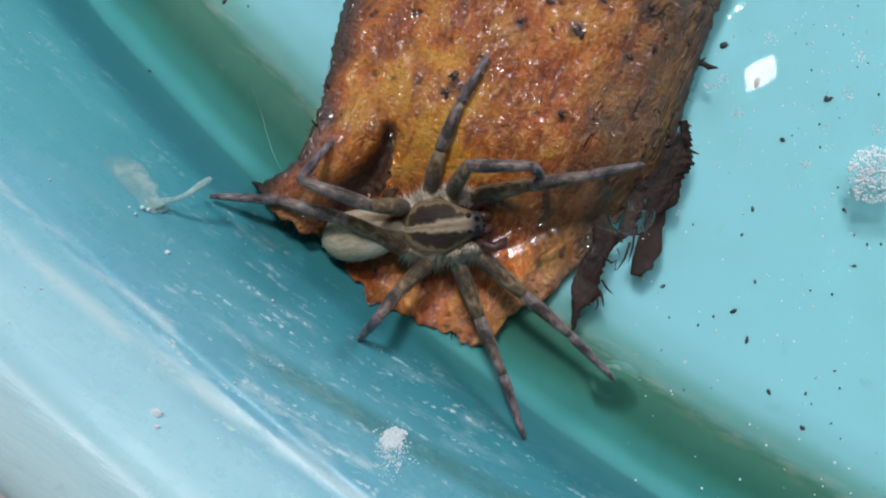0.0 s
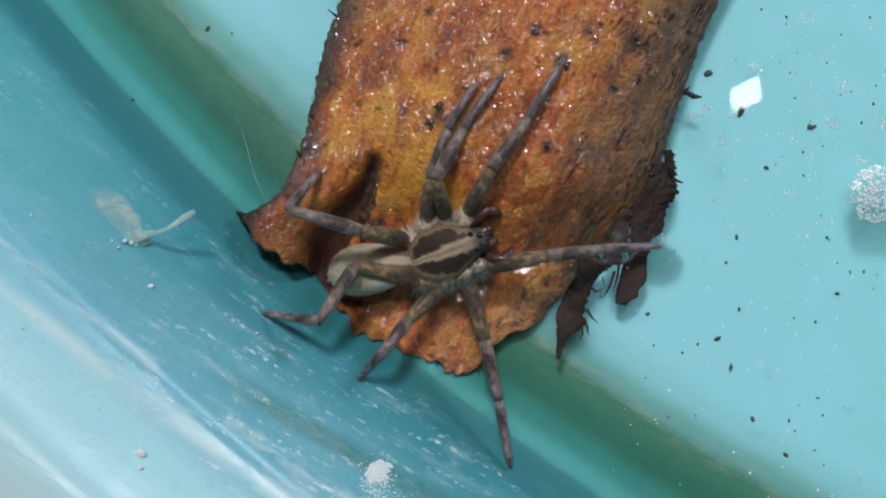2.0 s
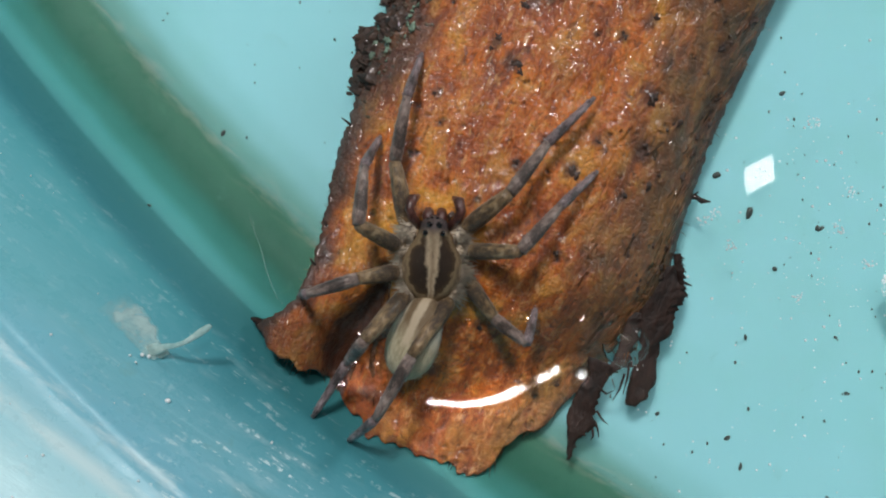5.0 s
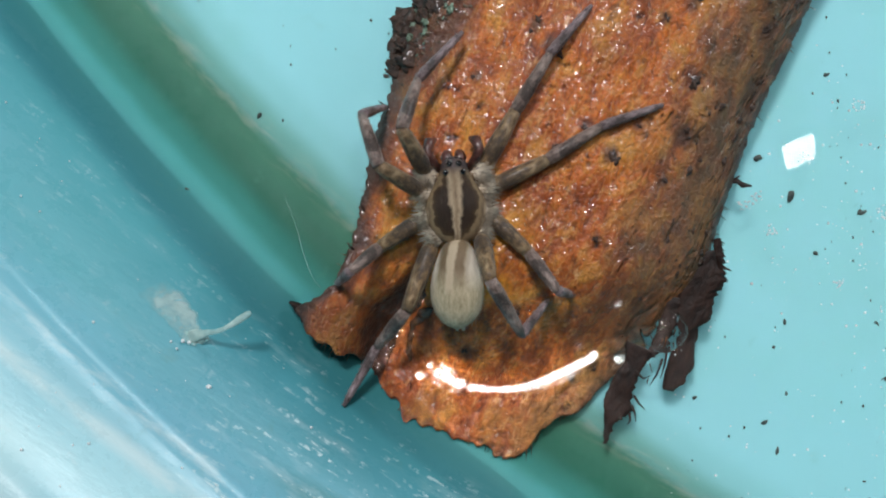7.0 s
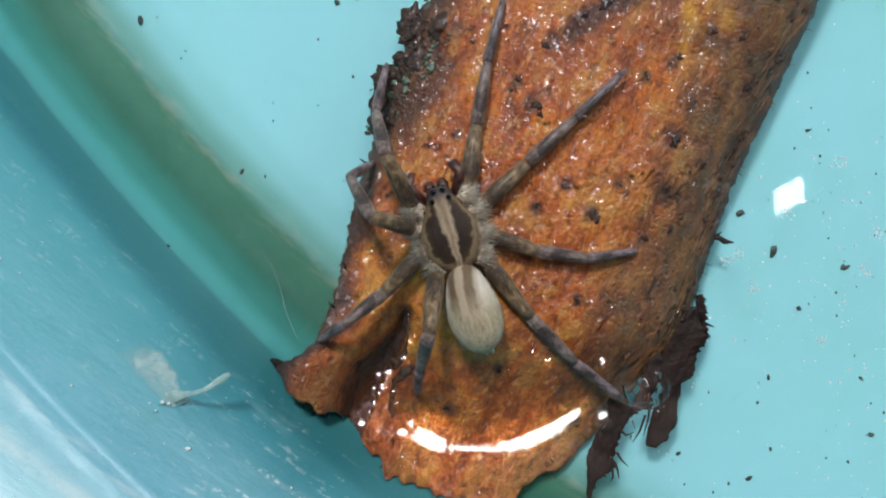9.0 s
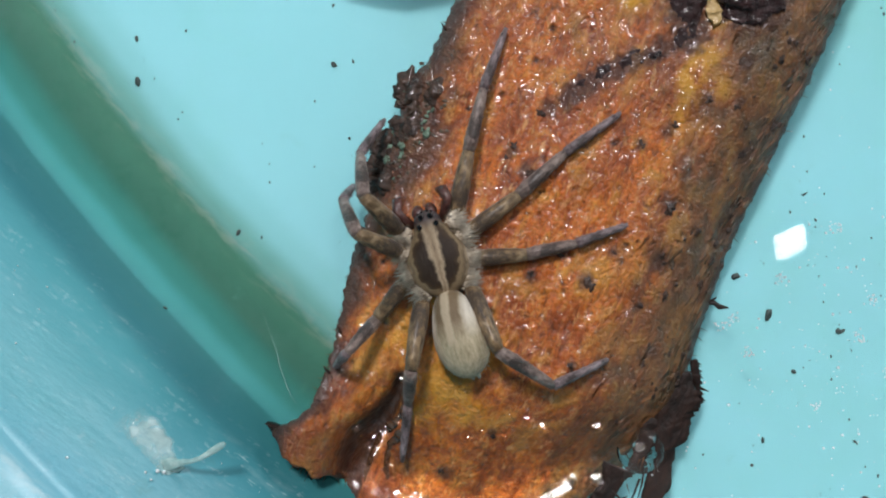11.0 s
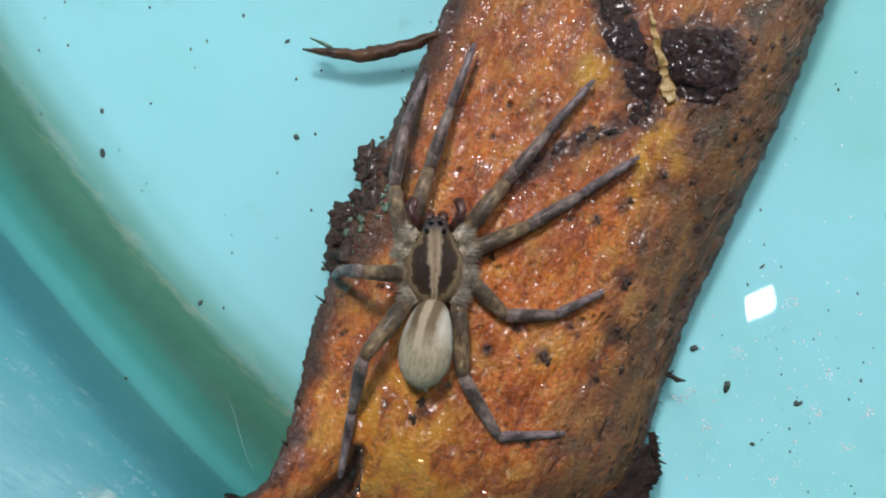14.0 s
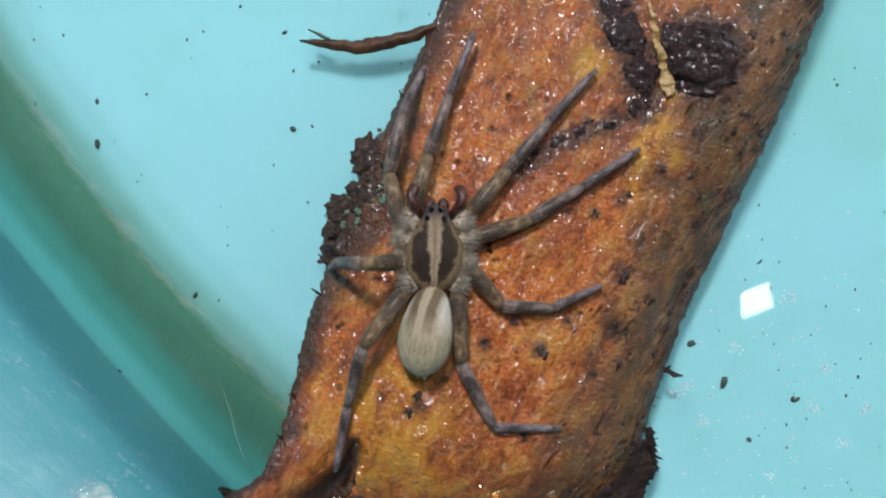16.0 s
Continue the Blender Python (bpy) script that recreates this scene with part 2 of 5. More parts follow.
def plain(name, lo, hi, scale=400, rough=(0.35, 0.55), bump=0.15, coat=0.0, stretch=(1, 1, 1), weight=0.0):
    m, nt, b = nodes(name)
    v = local(nt, *stretch)
    n = grain(nt, v, scale, 5, 0.65)
    wide = grain(nt, v, scale * 0.22, 3)
    c = mix(nt, grey(nt, n, 0.32, 0.68), lo, hi)
    c = mix(nt, grey(nt, wide, 0.5, 0.75, 0, 0.4), c, lo)
    wire(nt, b, Base_Color=c, Roughness=grey(nt, n, 0.3, 0.7, *rough), Coat_Weight=coat, Coat_Roughness=0.1, Sheen_Weight=weight)
    relief(nt, b, n, 0.6, bump)
    return m


def water_material(name="clear_water", tint=(0.97, 1.0, 1.0), ripple=0.0, size=60, rough=0.0):
    m, nt, b = nodes(name)
    wire(nt, b, Base_Color=tint, Roughness=rough, Transmission_Weight=1.0, IOR=1.33)
    if ripple:
        relief(nt, b, grain(nt, local(nt), size, 2), ripple, 1.0)
    return m


def carapace_material():
    m, nt, b = nodes("carapace_hair")
    sep = add(nt, "ShaderNodeSeparateXYZ", Vector=local(nt))
    hair = grain(nt, local(nt, 1, 0.25, 1), 2600, 4, 0.7)
    wob = calc(nt, "MULTIPLY", calc(nt, "SUBTRACT", grain(nt, local(nt), 420, 4, 0.7), 0.5), 1.5 * MM)
    x = calc(nt, "ABSOLUTE", calc(nt, "ADD", sep.outputs[0], wob))
    y = sep.outputs[1]
    narrow = grey(nt, y, -4.5 * MM, 2.6 * MM, 0.45, 1.15)
    mid = calc(nt, "DIVIDE", calc(nt, "MULTIPLY", x, 1000.0), narrow)
    band = grey(nt, mid, 1.0, 0.55)
    # the dark bands end short of the pale margin, which follows the outline
    edge = add(nt, "ShaderNodeCombineXYZ", X=calc(nt, "DIVIDE", x, 3.55 * MM), Y=calc(nt, "DIVIDE", calc(nt, "ADD", y, 0.6 * MM), 5.2 * MM))
    ln = nt.nodes.new("ShaderNodeVectorMath")
    ln.operation = "LENGTH"
    nt.links.new(edge.outputs[0], ln.inputs[0])
    rays = add(nt, "ShaderNodeTexNoise", Vector=local(nt, 0.5, 1.6, 1), Scale=560.0, Detail=2.0).outputs["Fac"]
    rim = calc(nt, "ADD", ln.outputs["Value"], calc(nt, "MULTIPLY", calc(nt, "SUBTRACT", rays, 0.5), 0.42))
    c = ramp(nt, grey(nt, rim, 0.3, 1.1), [(0.0, (0.024, 0.013, 0.006)), (0.34, (0.030, 0.016, 0.007)), (0.50, (0.055, 0.031, 0.013)), (0.60, (0.26, 0.19, 0.105)),
                                         (0.78, (0.19, 0.135, 0.078)), (0.88, (0.38, 0.30, 0.20)), (1.0, (0.52, 0.45, 0.35))])
    c = mix(nt, band, c, mix(nt, grey(nt, mid, 0.0, 0.45), (0.30, 0.22, 0.135), (0.47, 0.375, 0.25)))
    c = mix(nt, grey(nt, y, 2.8 * MM, 3.8 * MM, 0, 0.9), c, (0.045, 0.035, 0.045))
    c = mix(nt, grey(nt, hair, 0.58, 0.78, 0, 0.12), c, (0.38, 0.30, 0.20))
    c = mix(nt, grey(nt, hair, 0.45, 0.30, 0, 0.5), c, (0.04, 0.025, 0.018))
    wire(nt, b, Base_Color=c, Roughness=0.62, Sheen_Weight=0.0)
    relief(nt, b, hair, 0.7, 0.25)
    return m


def abdomen_material():
    m, nt, b = nodes("abdomen_hair")
    sep = add(nt, "ShaderNodeSeparateXYZ", Vector=local(nt))
    hair = grain(nt, local(nt, 1, 0.35, 1), 2300, 4, 0.7)
    wob = calc(nt, "MULTIPLY", calc(nt, "SUBTRACT", grain(nt, local(nt), 500, 3), 0.5), 0.8)
    x = calc(nt, "ADD", calc(nt, "MULTIPLY", calc(nt, "ABSOLUTE", sep.outputs[0]), 1000.0), wob)
    y = calc(nt, "ADD", calc(nt, "MULTIPLY", sep.outputs[1], 1000.0), wob)
    c = mix(nt, grey(nt, hair, 0.3, 0.7), (0.32, 0.27, 0.16), (0.66, 0.585, 0.40))
    front = grey(nt, y, -5.6, -2.8)
    dark = calc(nt, "MULTIPLY", front, grey(nt, x, 2.1, 1.3))
    c = mix(nt, calc(nt, "MULTIPLY", dark, 0.9), c, (0.15, 0.095, 0.042))
    c = mix(nt, calc(nt, "MULTIPLY", front, grey(nt, x, 1.45, 2.1, 0, 0.75)), c, (0.84, 0.79, 0.68))
    pale = calc(nt, "MULTIPLY", grey(nt, x, 0.62, 0.34), grey(nt, y, -6.0, -5.2))
    c = mix(nt, calc(nt, "MULTIPLY", pale, 0.85), c, (0.58, 0.49, 0.34))
    wire(nt, b, Base_Color=c, Roughness=0.55, Sheen_Weight=0.2)
    relief(nt, b, hair, 0.7, 0.25)
    return m


def leg_material(name, lo, hi, pale, dark):
    m, nt, b = nodes(name)
    hair = grain(nt, local(nt, 1, 0.22, 1), 2600, 4, 0.7)
    blotch = grain(nt, local(nt, 1, 0.7, 1), 520, 4, 0.68)
    c = mix(nt, grey(nt, hair, 0.32, 0.66), lo, hi)
    c = mix(nt, grey(nt, blotch, 0.52, 0.60, 0, dark), c, (0.022, 0.015, 0.012))
    c = mix(nt, grey(nt, blotch, 0.46, 0.34, 0, 0.5), c, pale)
    c = mix(nt, grey(nt, hair, 0.64, 0.74, 0, 0.6), c, pale)
    wire(nt, b, Base_Color=c, Roughness=grey(nt, hair, 0.3, 0.7, 0.42, 0.65), Sheen_Weight=0.15, Coat_Weight=0.15, Coat_Roughness=0.2)
    relief(nt, b, calc(nt, "ADD", hair, calc(nt, "MULTIPLY", blotch, 0.7)), 0.8, 0.3)
    return m


def slime_material(name, thin, thick, veil=False):
    m, nt, b = nodes(name)
    fade = 1.0
    if veil:
        depth = nt.nodes.new("ShaderNodeAttribute")
        depth.attribute_name = "depth"
        fade = depth.outputs["Fac"]
    n = grain(nt, local(nt), 260, 4, 0.6)
    wire(nt, b, Base_Color=mix(nt, grey(nt, n, 0.35, 0.65), (0.42, 0.68, 0.66), (0.70, 0.90, 0.86)), Roughness=0.25, Alpha=calc(nt, "MULTIPLY", grey(nt, n, 0.36, 0.62, thin, thick), fade), Coat_Weight=0.4)
    relief(nt, b, n, 0.6, 0.4)
    return m


M_BASIN = basin_material()
M_BARK = bark_material()
M_WATER = water_material(ripple=0.02)
M_FILM = water_material("water_film")
M_EDGE = water_material("water_edge", ripple=0.02, size=300, rough=0.06)
M_TORN = plain("torn_bark", (0.007, 0.004, 0.003), (0.042, 0.018, 0.011), 900, (0.5, 0.7), 0.9, 0.15, (1, 0.4, 1))
M_ROT = plain("black_resin", (0.006, 0.003, 0.004), (0.050, 0.017, 0.017), 1000, (0.22, 0.5), 1.3, 0.35)
M_SHRED = plain("orange_bark_shred", (0.06, 0.020, 0.008), (0.30, 0.115, 0.032), 500, (0.3, 0.5), 0.3, 0.4, (1, 0.3, 1))
M_PITH = plain("yellow_pith", (0.42, 0.24, 0.03), (0.84, 0.66, 0.36), 900, (0.3, 0.5), 0.4, 0.3)
M_SPECK = plain("dark_grit", (0.018, 0.032, 0.032), (0.08, 0.10, 0.09), 900, (0.5, 0.7), 0.2)
M_MOSS = plain("green_algae", (0.030, 0.020, 0.012), (0.16, 0.125, 0.075), 1100, (0.3, 0.6), 0.4, 0.5)
M_TWIG = plain("brown_bark_shred", (0.028, 0.013, 0.007), (0.17, 0.075, 0.032), 700, (0.45, 0.65), 0.6, 0.15, (1, 0.3, 1))
M_CRUST = plain("rim_crust", (0.012, 0.007, 0.005), (0.095, 0.050, 0.030), 1000, (0.35, 0.55), 0.9, 0.4)
M_LIP = plain("wet_brown_lip", (0.030, 0.014, 0.008), (0.17, 0.085, 0.045), 800, (0.12, 0.28), 0.5, 1.0)
M_MOULD = plain("pale_green_mould", (0.05, 0.10, 0.065), (0.34, 0.50, 0.38), 1100, (0.5, 0.7), 0.2)
M_SLIME = slime_material("pale_slime", 0.5, 0.85)
M_HAZE = slime_material("thin_slime", 0.16, 0.55, True)
M_THREAD = slime_material("faint_thread", 0.10, 0.28)
M_FOAM = plain("white_foam", (0.78, 0.88, 0.91), (0.92, 0.97, 0.98), 500, (0.05, 0.15), 0.1, 0.8)
M_LEG_NEAR = leg_material("leg_brown_hair", (0.062, 0.038, 0.018), (0.315, 0.215, 0.108), (0.56, 0.43, 0.26), 0.70)
M_LEG_MID = leg_material("leg_grey_brown_hair", (0.066, 0.045, 0.036), (0.335, 0.258, 0.225), (0.58, 0.48, 0.42), 0.80)
M_LEG_FAR = leg_material("leg_grey_hair", (0.066, 0.047, 0.048), (0.320, 0.255, 0.268), (0.56, 0.47, 0.49), 0.85)
M_COXA = plain("pale_coxa_hair", (0.44, 0.35, 0.23), (0.94, 0.87, 0.72), 1500, (0.55, 0.75), 0.3, 0.0, (1, 1, 1), 0.2)
M_EYE = plain("black_eye", (0.004, 0.004, 0.005), (0.010, 0.010, 0.012), 900, (0.04, 0.08), 0.02, 1.0)
M_FANG = plain("dark_chelicera", (0.030, 0.012, 0.010), (0.14, 0.055, 0.042), 1500, (0.3, 0.45), 0.2, 0.5)
M_CARAPACE = carapace_material()
M_ABDOMEN = abdomen_material()
M_TABLE = plain("pale_table", (0.62, 0.62, 0.60), (0.78, 0.78, 0.76), 60, (0.4, 0.6), 0.2)


# ---- shape helpers (all in millimetres) ----
def ease(a, b, x):
    q = min(1.0, max(0.0, (x - a) / (b - a)))
    return q * q * (3 - 2 * q)


def lerp_rows(rows, x):
    if x <= rows[0][0]:
        return rows[0][1]
    for (a, p), (b, q) in zip(rows, rows[1:]):
        if x <= b:
            return p + (q - p) * (x - a) / (b - a)
    return rows[-1][1]


def mesh_object(name, verts, faces, material, parent=None, smooth=True, label=""):
    me = bpy.data.meshes.new(name)
    me.from_pydata([(x * MM, y * MM, z * MM) for x, y, z in verts], [], faces)
    me.update()
    if smooth:
        me.polygons.foreach_set("use_smooth", [True] * len(me.polygons))
    me.materials.append(material)
    ob = new(name, me)
    ob.parent = parent
    return tagged(ob, label)


class Shape:
    """Vertices and faces of one mesh, gathered piece by piece."""

    def __init__(self):
        self.v, self.f = [], []

    def tube(self, points, radii, sides=10, flat=1.0, up=(0, 0, 1)):
        pts = [Vector(p) for p in points]
        first, n = len(self.v), len(pts)
        for i, p in enumerate(pts):
            t = (pts[min(i + 1, n - 1)] - pts[max(i - 1, 0)]).normalized()
            side = t.cross(Vector(up))
            side = side.normalized() if side.length > 1e-4 else Vector((1, 0, 0))
            top = side.cross(t)
            for k in range(sides):
                a = math.tau * k / sides
                self.v.append(tuple(p + side * (radii[i] * math.cos(a)) + top * (radii[i] * flat * math.sin(a))))
        for i in range(n - 1):
            for k in range(sides):
                a, b = first + i * sides + k, first + i * sides + (k + 1) % sides
                self.f.append((a, b, b + sides, a + sides))
        self.f.append(tuple(first + k for k in reversed(range(sides))))
        self.f.append(tuple(first + (n - 1) * sides + k for k in range(sides)))
        return self

    def ball(self, centre, rx, ry, rz, rings=8, sides=12, rough=0.0, seed=0):
        first = len(self.v)
        cx, cy, cz = centre
        for i in range(rings + 1):
            th = math.pi * i / rings
            for k in range(sides):
                a = math.tau * k / sides
                x, y, z = math.sin(th) * math.cos(a), math.sin(th) * math.sin(a), math.cos(th)
                g = 1 + rough * noise.noise(Vector((x * 1.7 + seed * 7.1, y * 1.7, z * 1.7)))
                self.v.append((cx + rx * x * g, cy + ry * y * g, cz + rz * z * g))
        for i in range(rings):
            for k in range(sides):
                a, b = first + i * sides + k, first + i * sides + (k + 1) % sides
                self.f.append((a, a + sides, b + sides, b))
        return self

    def spike(self, root, way, length, width):
        root, way = Vector(root), Vector(way).normalized()
        side = way.cross(Vector((0.3, 0.2, 1))).normalized() * width
        other = way.cross(side).normalized() * width
        n = len(self.v)
        self.v += [tuple(root + side), tuple(root - side * 0.5 + other * 0.87), tuple(root - side * 0.5 - other * 0.87), tuple(root + way * length)]
        self.f += [(n, n + 1, n + 3), (n + 1, n + 2, n + 3), (n + 2, n, n + 3)]
        return self

    def slab(self, left, right, top, thick, rough=1.0):
        """A ragged strip: matching left and right edges (x, y), its top's height per pair, and its thickness."""
        first, n = len(self.v), len(left)
        cols = 7
        for i in range(n):
            for k in range(cols):
                q = k / (cols - 1)
                x, y = left[i][0] + (right[i][0] - left[i][0]) * q, left[i][1] + (right[i][1] - left[i][1]) * q
                arch = rough * (0.5 * math.sin(math.pi * q) + 0.45 * noise.noise(Vector((x * 1.6, y * 0.9, 3.0))) + 0.25 * noise.noise(Vector((x * 5.0, y * 2.2, 5.0))))
                self.v.append((x, y, top[i] + arch))
        for i in range(n):
            for k in range(cols):
                x, y, z = self.v[first + i * cols + k]
                self.v.append((x, y, z - thick))
        m = n * cols
        for i in range(n - 1):
            for k in range(cols - 1):
                a = first + i * cols + k
                self.f.append((a, a + 1, a + cols + 1, a + cols))
                self.f.append((a + m, a + m + cols, a + m + cols + 1, a + m + 1))
        ring = [first + k for k in range(cols)] + [first + i * cols + cols - 1 for i in range(1, n)] + \
               [first + (n - 1) * cols + k for k in reversed(range(cols - 1))] + [first + i * cols for i in reversed(range(1, n - 1))]
        for a, b in zip(ring, ring[1:] + ring[:1]):
            self.f.append((b, a, a + m, b + m))
        return self

    def made(self, name, material, parent=None, label="", smooth=True):
        return mesh_object(name, self.v, self.f, material, parent, smooth, label)


# ---- the basin ----
CENTRE = (192.3, 210.2)
PROFILE = ((0, -0.02), (2, 0.10), (4.5, 0.5), (7, 1.3), (9, 2.3), (10.2, 3.2), (11, 3.9), (12, 4.9), (13.5, 6.5), (16, 9.3), (18, 11.8), (20, 14.4), (23, 18.3), (25.5, 22.0),
           (26.2, 23.3), (26.8, 23.9), (27.6, 24.4), (30, 28.5), (32, 31.6), (34, 34.3), (35.5, 35.6), (37.5, 36.2), (42, 36.4), (44, 35.8), (44.6, 34), (44.6, 31),
           (42.5, 31), (38, 30), (30, 20), (22, 8), (15, -3), (12, -4))


def wall_height(x, y):
    return lerp_rows(PROFILE[:23], math.hypot(x - CENTRE[0], y - CENTRE[1]) - RADIUS)


def revolve(name, profile, material):
    """A ring round the basin's axis; finest where the bark lies."""
    turns = []
    a = 0.0
    while a < math.tau - 1e-6:
        turns.append(a)
        gap = abs((a - radians(227.5) + math.pi) % math.tau - math.pi)
        a += radians(0.35) if gap < radians(24) else radians(3)
    v, f, n, m = [], [], len(turns), len(profile)
    for a in turns:
        for d, z in profile:
            v.append(((RADIUS + d) * math.cos(a), (RADIUS + d) * math.sin(a), z + (0.10 * noise.noise(Vector((a * 40, d * 0.12, 0))) if d > 0 else 0)))
    for i in range(n):
        j = (i + 1) % n
        for k in range(m - 1):
            f.append((i * m + k, j * m + k, j * m + k + 1, i * m + k + 1))
    ob = mesh_object(name, v, f, material)
    ob.location = (CENTRE[0] * MM, CENTRE[1] * MM, 0)
    return ob


def basin():
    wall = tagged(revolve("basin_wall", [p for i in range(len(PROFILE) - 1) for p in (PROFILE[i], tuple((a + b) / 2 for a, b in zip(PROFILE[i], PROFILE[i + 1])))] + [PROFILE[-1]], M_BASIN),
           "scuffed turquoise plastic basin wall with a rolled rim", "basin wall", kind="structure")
    rings, sides = 14, 180
    v, f = [(0, 0, 0.0)], []
    for r in range(1, rings + 1):
        for k in range(sides):
            a = math.tau * k / sides
            rad = RADIUS * r / rings + (0.3 if r == rings else 0)
            v.append((rad * math.cos(a), rad * math.sin(a), 0.0))
    for k in range(sides):
        f.append((0, 1 + k, 1 + (k + 1) % sides))
    for r in range(rings - 1):
        for k in range(sides):
            a, b = 1 + r * sides + k, 1 + r * sides + (k + 1) % sides
            f.append((a, a + sides, b + sides, b))
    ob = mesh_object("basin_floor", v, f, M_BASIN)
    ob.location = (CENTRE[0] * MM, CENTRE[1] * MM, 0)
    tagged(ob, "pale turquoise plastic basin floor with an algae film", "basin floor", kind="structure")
    t = mesh_object("ground", [(-4000, -4000, -4.2), (4000, -4000, -4.2), (4000, 4000, -4.2), (-4000, 4000, -4.2)], [(0, 1, 2, 3)], M_TABLE)
    tagged(t, "pale grey table top under the basin", "table top", kind="structure")
    return wall


# ---- the bark; its own axes: x across, y along, origin near its lower end ----
TURN = -21.716
ORIGIN = (6.4, -17.3)
CA, SA = math.cos(radians(TURN)), math.sin(radians(TURN))


def to_bark(x, y):
    dx, dy = x - ORIGIN[0], y - ORIGIN[1]
    return dx * CA + dy * SA, -dx * SA + dy * CA


def from_bark(u, s):
    return ORIGIN[0] + u * CA - s * SA, ORIGIN[1] + u * SA + s * CA


LEFT = ((-6, -24.9), (-3.2, -25.5), (-1, -23.6), (1.3, -22.1), (7, -22.2), (13, -23.3), (19, -24.5), (24, -24.6), (28, -25.6), (31, -26.1), (36, -25.4), (40, -26.1), (45, -24.6), (57, -24.3), (75, -24), (140, -23))
RIGHT = ((-12, 17.6), (20, 18.2), (24, 17.6), (29, 17.1), (36, 16.8), (44, 17.3), (58, 17.7), (73, 17.6), (140, 17))
END = ((-26, -2.9), (-25.3, -3.4), (-22.7, -5.5), (-19, -6.1), (-15.6, -6.5), (-13, -8.6), (-9.8, -10.1), (-8.9, -11.3), (-5.5, -10.8), (-2.5, -11.3), (1, -11.0), (4.1, -11.6), (6.5, -10.8),
       (7.4, -8.4), (7.2, -6.6), (9.4, -4.6), (11.5, -2.4), (12.6, 1.4), (14.2, 4.2), (15.3, 5.6), (16.2, 12), (17.4, 19.5), (18.2, 21))


# the dark hollow in the broken end: along, then its middle and its half width
HOLLOW = ((-8, -14.6), (-3, -15.3), (0, -15.2), (3.5, -13.9), (6, -13.4), (9, -13.7))
HOLLOW_HALF = ((-8, 1.5), (-3, 2.3), (0, 2.2), (3.5, 1.3), (6, 0.9), (9, 0.55))
SCABS = ((-9.4, 43.7, 1.0), (13.7, 47.2, 0.9), (15.0, 41.0, 0.8), (7.3, 38.6, 1.1), (1.7, 26.8, 0.9), (-2.1, 28.9, 0.7), (-15.7, 29.6, 0.6), (15.4, 37.8, 0.7), (12.3, 21.9, 0.7), (11.5, 12.3, 0.5),
         (10.2, 3.3, 0.6), (-9.1, 35.9, 1.0), (-11.6, 37.4, 0.7), (-4.3, 25.0, 0.7), (-1.5, 6.2, 0.6), (-4.6, -1.0, 0.75), (10.7, 52.4, 0.7), (15.8, 52.0, 0.7), (9.5, 56.6, 0.8), (13.6, 60.4, 0.7),
         (14.1, 70.5, 0.6), (9.0, 31.9, 1.1), (-8.7, 15.6, 0.8), (8.8, 26.4, 0.6), (4.2, 46.3, 0.8), (1.8, 43.6, 0.7), (3.5, 30.9, 0.5), (4.0, 17.3, 0.6), (6.8, 51.3, 0.6))


def bark_height(u, s):
    x = u + 4.0
    w = min(0.999, abs(x) / 22.4)
    z = 2.6 + 7.6 * math.sqrt(1 - w * w) ** 1.1
    q = s - 0.4 * max(0.0, x)
    keep = 1 - ease(-8.0, -15.0, x)
    z -= 6.6 * ease(12.5, -6.0, q) * keep
    z += 3.2 * ease(-12, -20, x) * ease(12, -2, s)                    # the left corner curls up
    z += 0.9 * math.sin(s * 0.045 + 1.0) - 0.5
    z += 4.6 * ease(38, 70, s) * ease(0, 15, u)                      # the flank lifts off the water further up
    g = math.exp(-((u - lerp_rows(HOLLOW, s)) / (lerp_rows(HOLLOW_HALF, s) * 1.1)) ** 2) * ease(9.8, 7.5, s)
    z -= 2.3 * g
    z += 0.45 * noise.noise(Vector((u * 0.16, s * 0.10, 1.0))) + 0.22 * noise.noise(Vector((u * 0.5, s * 0.3, 2.0)))
    z = max(z, wall_height(*from_bark(u, s)) + 0.5)
    return z, g


RIDGE = ((-7.5, 72.5), (-6.0, 68.6), (-4.6, 65.9), (-2.6, 63.8), (-0.9, 62.5), (0.4, 61.0), (1.4, 59.3), (2.4, 57.4))      # black resin that wells out beside the knot
SEEP = ((2.4, 58.0), (2.0, 56.6), (1.2, 55.4), (-0.6, 53.9), (-2.5, 52.4), (-4.0, 50.8), (-5.5, 49.1), (-6.7, 47.3), (-7.7, 45.7))


def apart(line, u, s):
    """How far a place lies from a line on the bark."""
    best = 1e9
    for (a, b), (c, d) in zip(line, line[1:]):
        q = max(0.0, min(1.0, ((u - a) * (c - a) + (s - b) * (d - b)) / ((c - a) ** 2 + (d - b) ** 2)))
        best = min(best, math.hypot(u - a - q * (c - a), s - b - q * (d - b)))
    return best


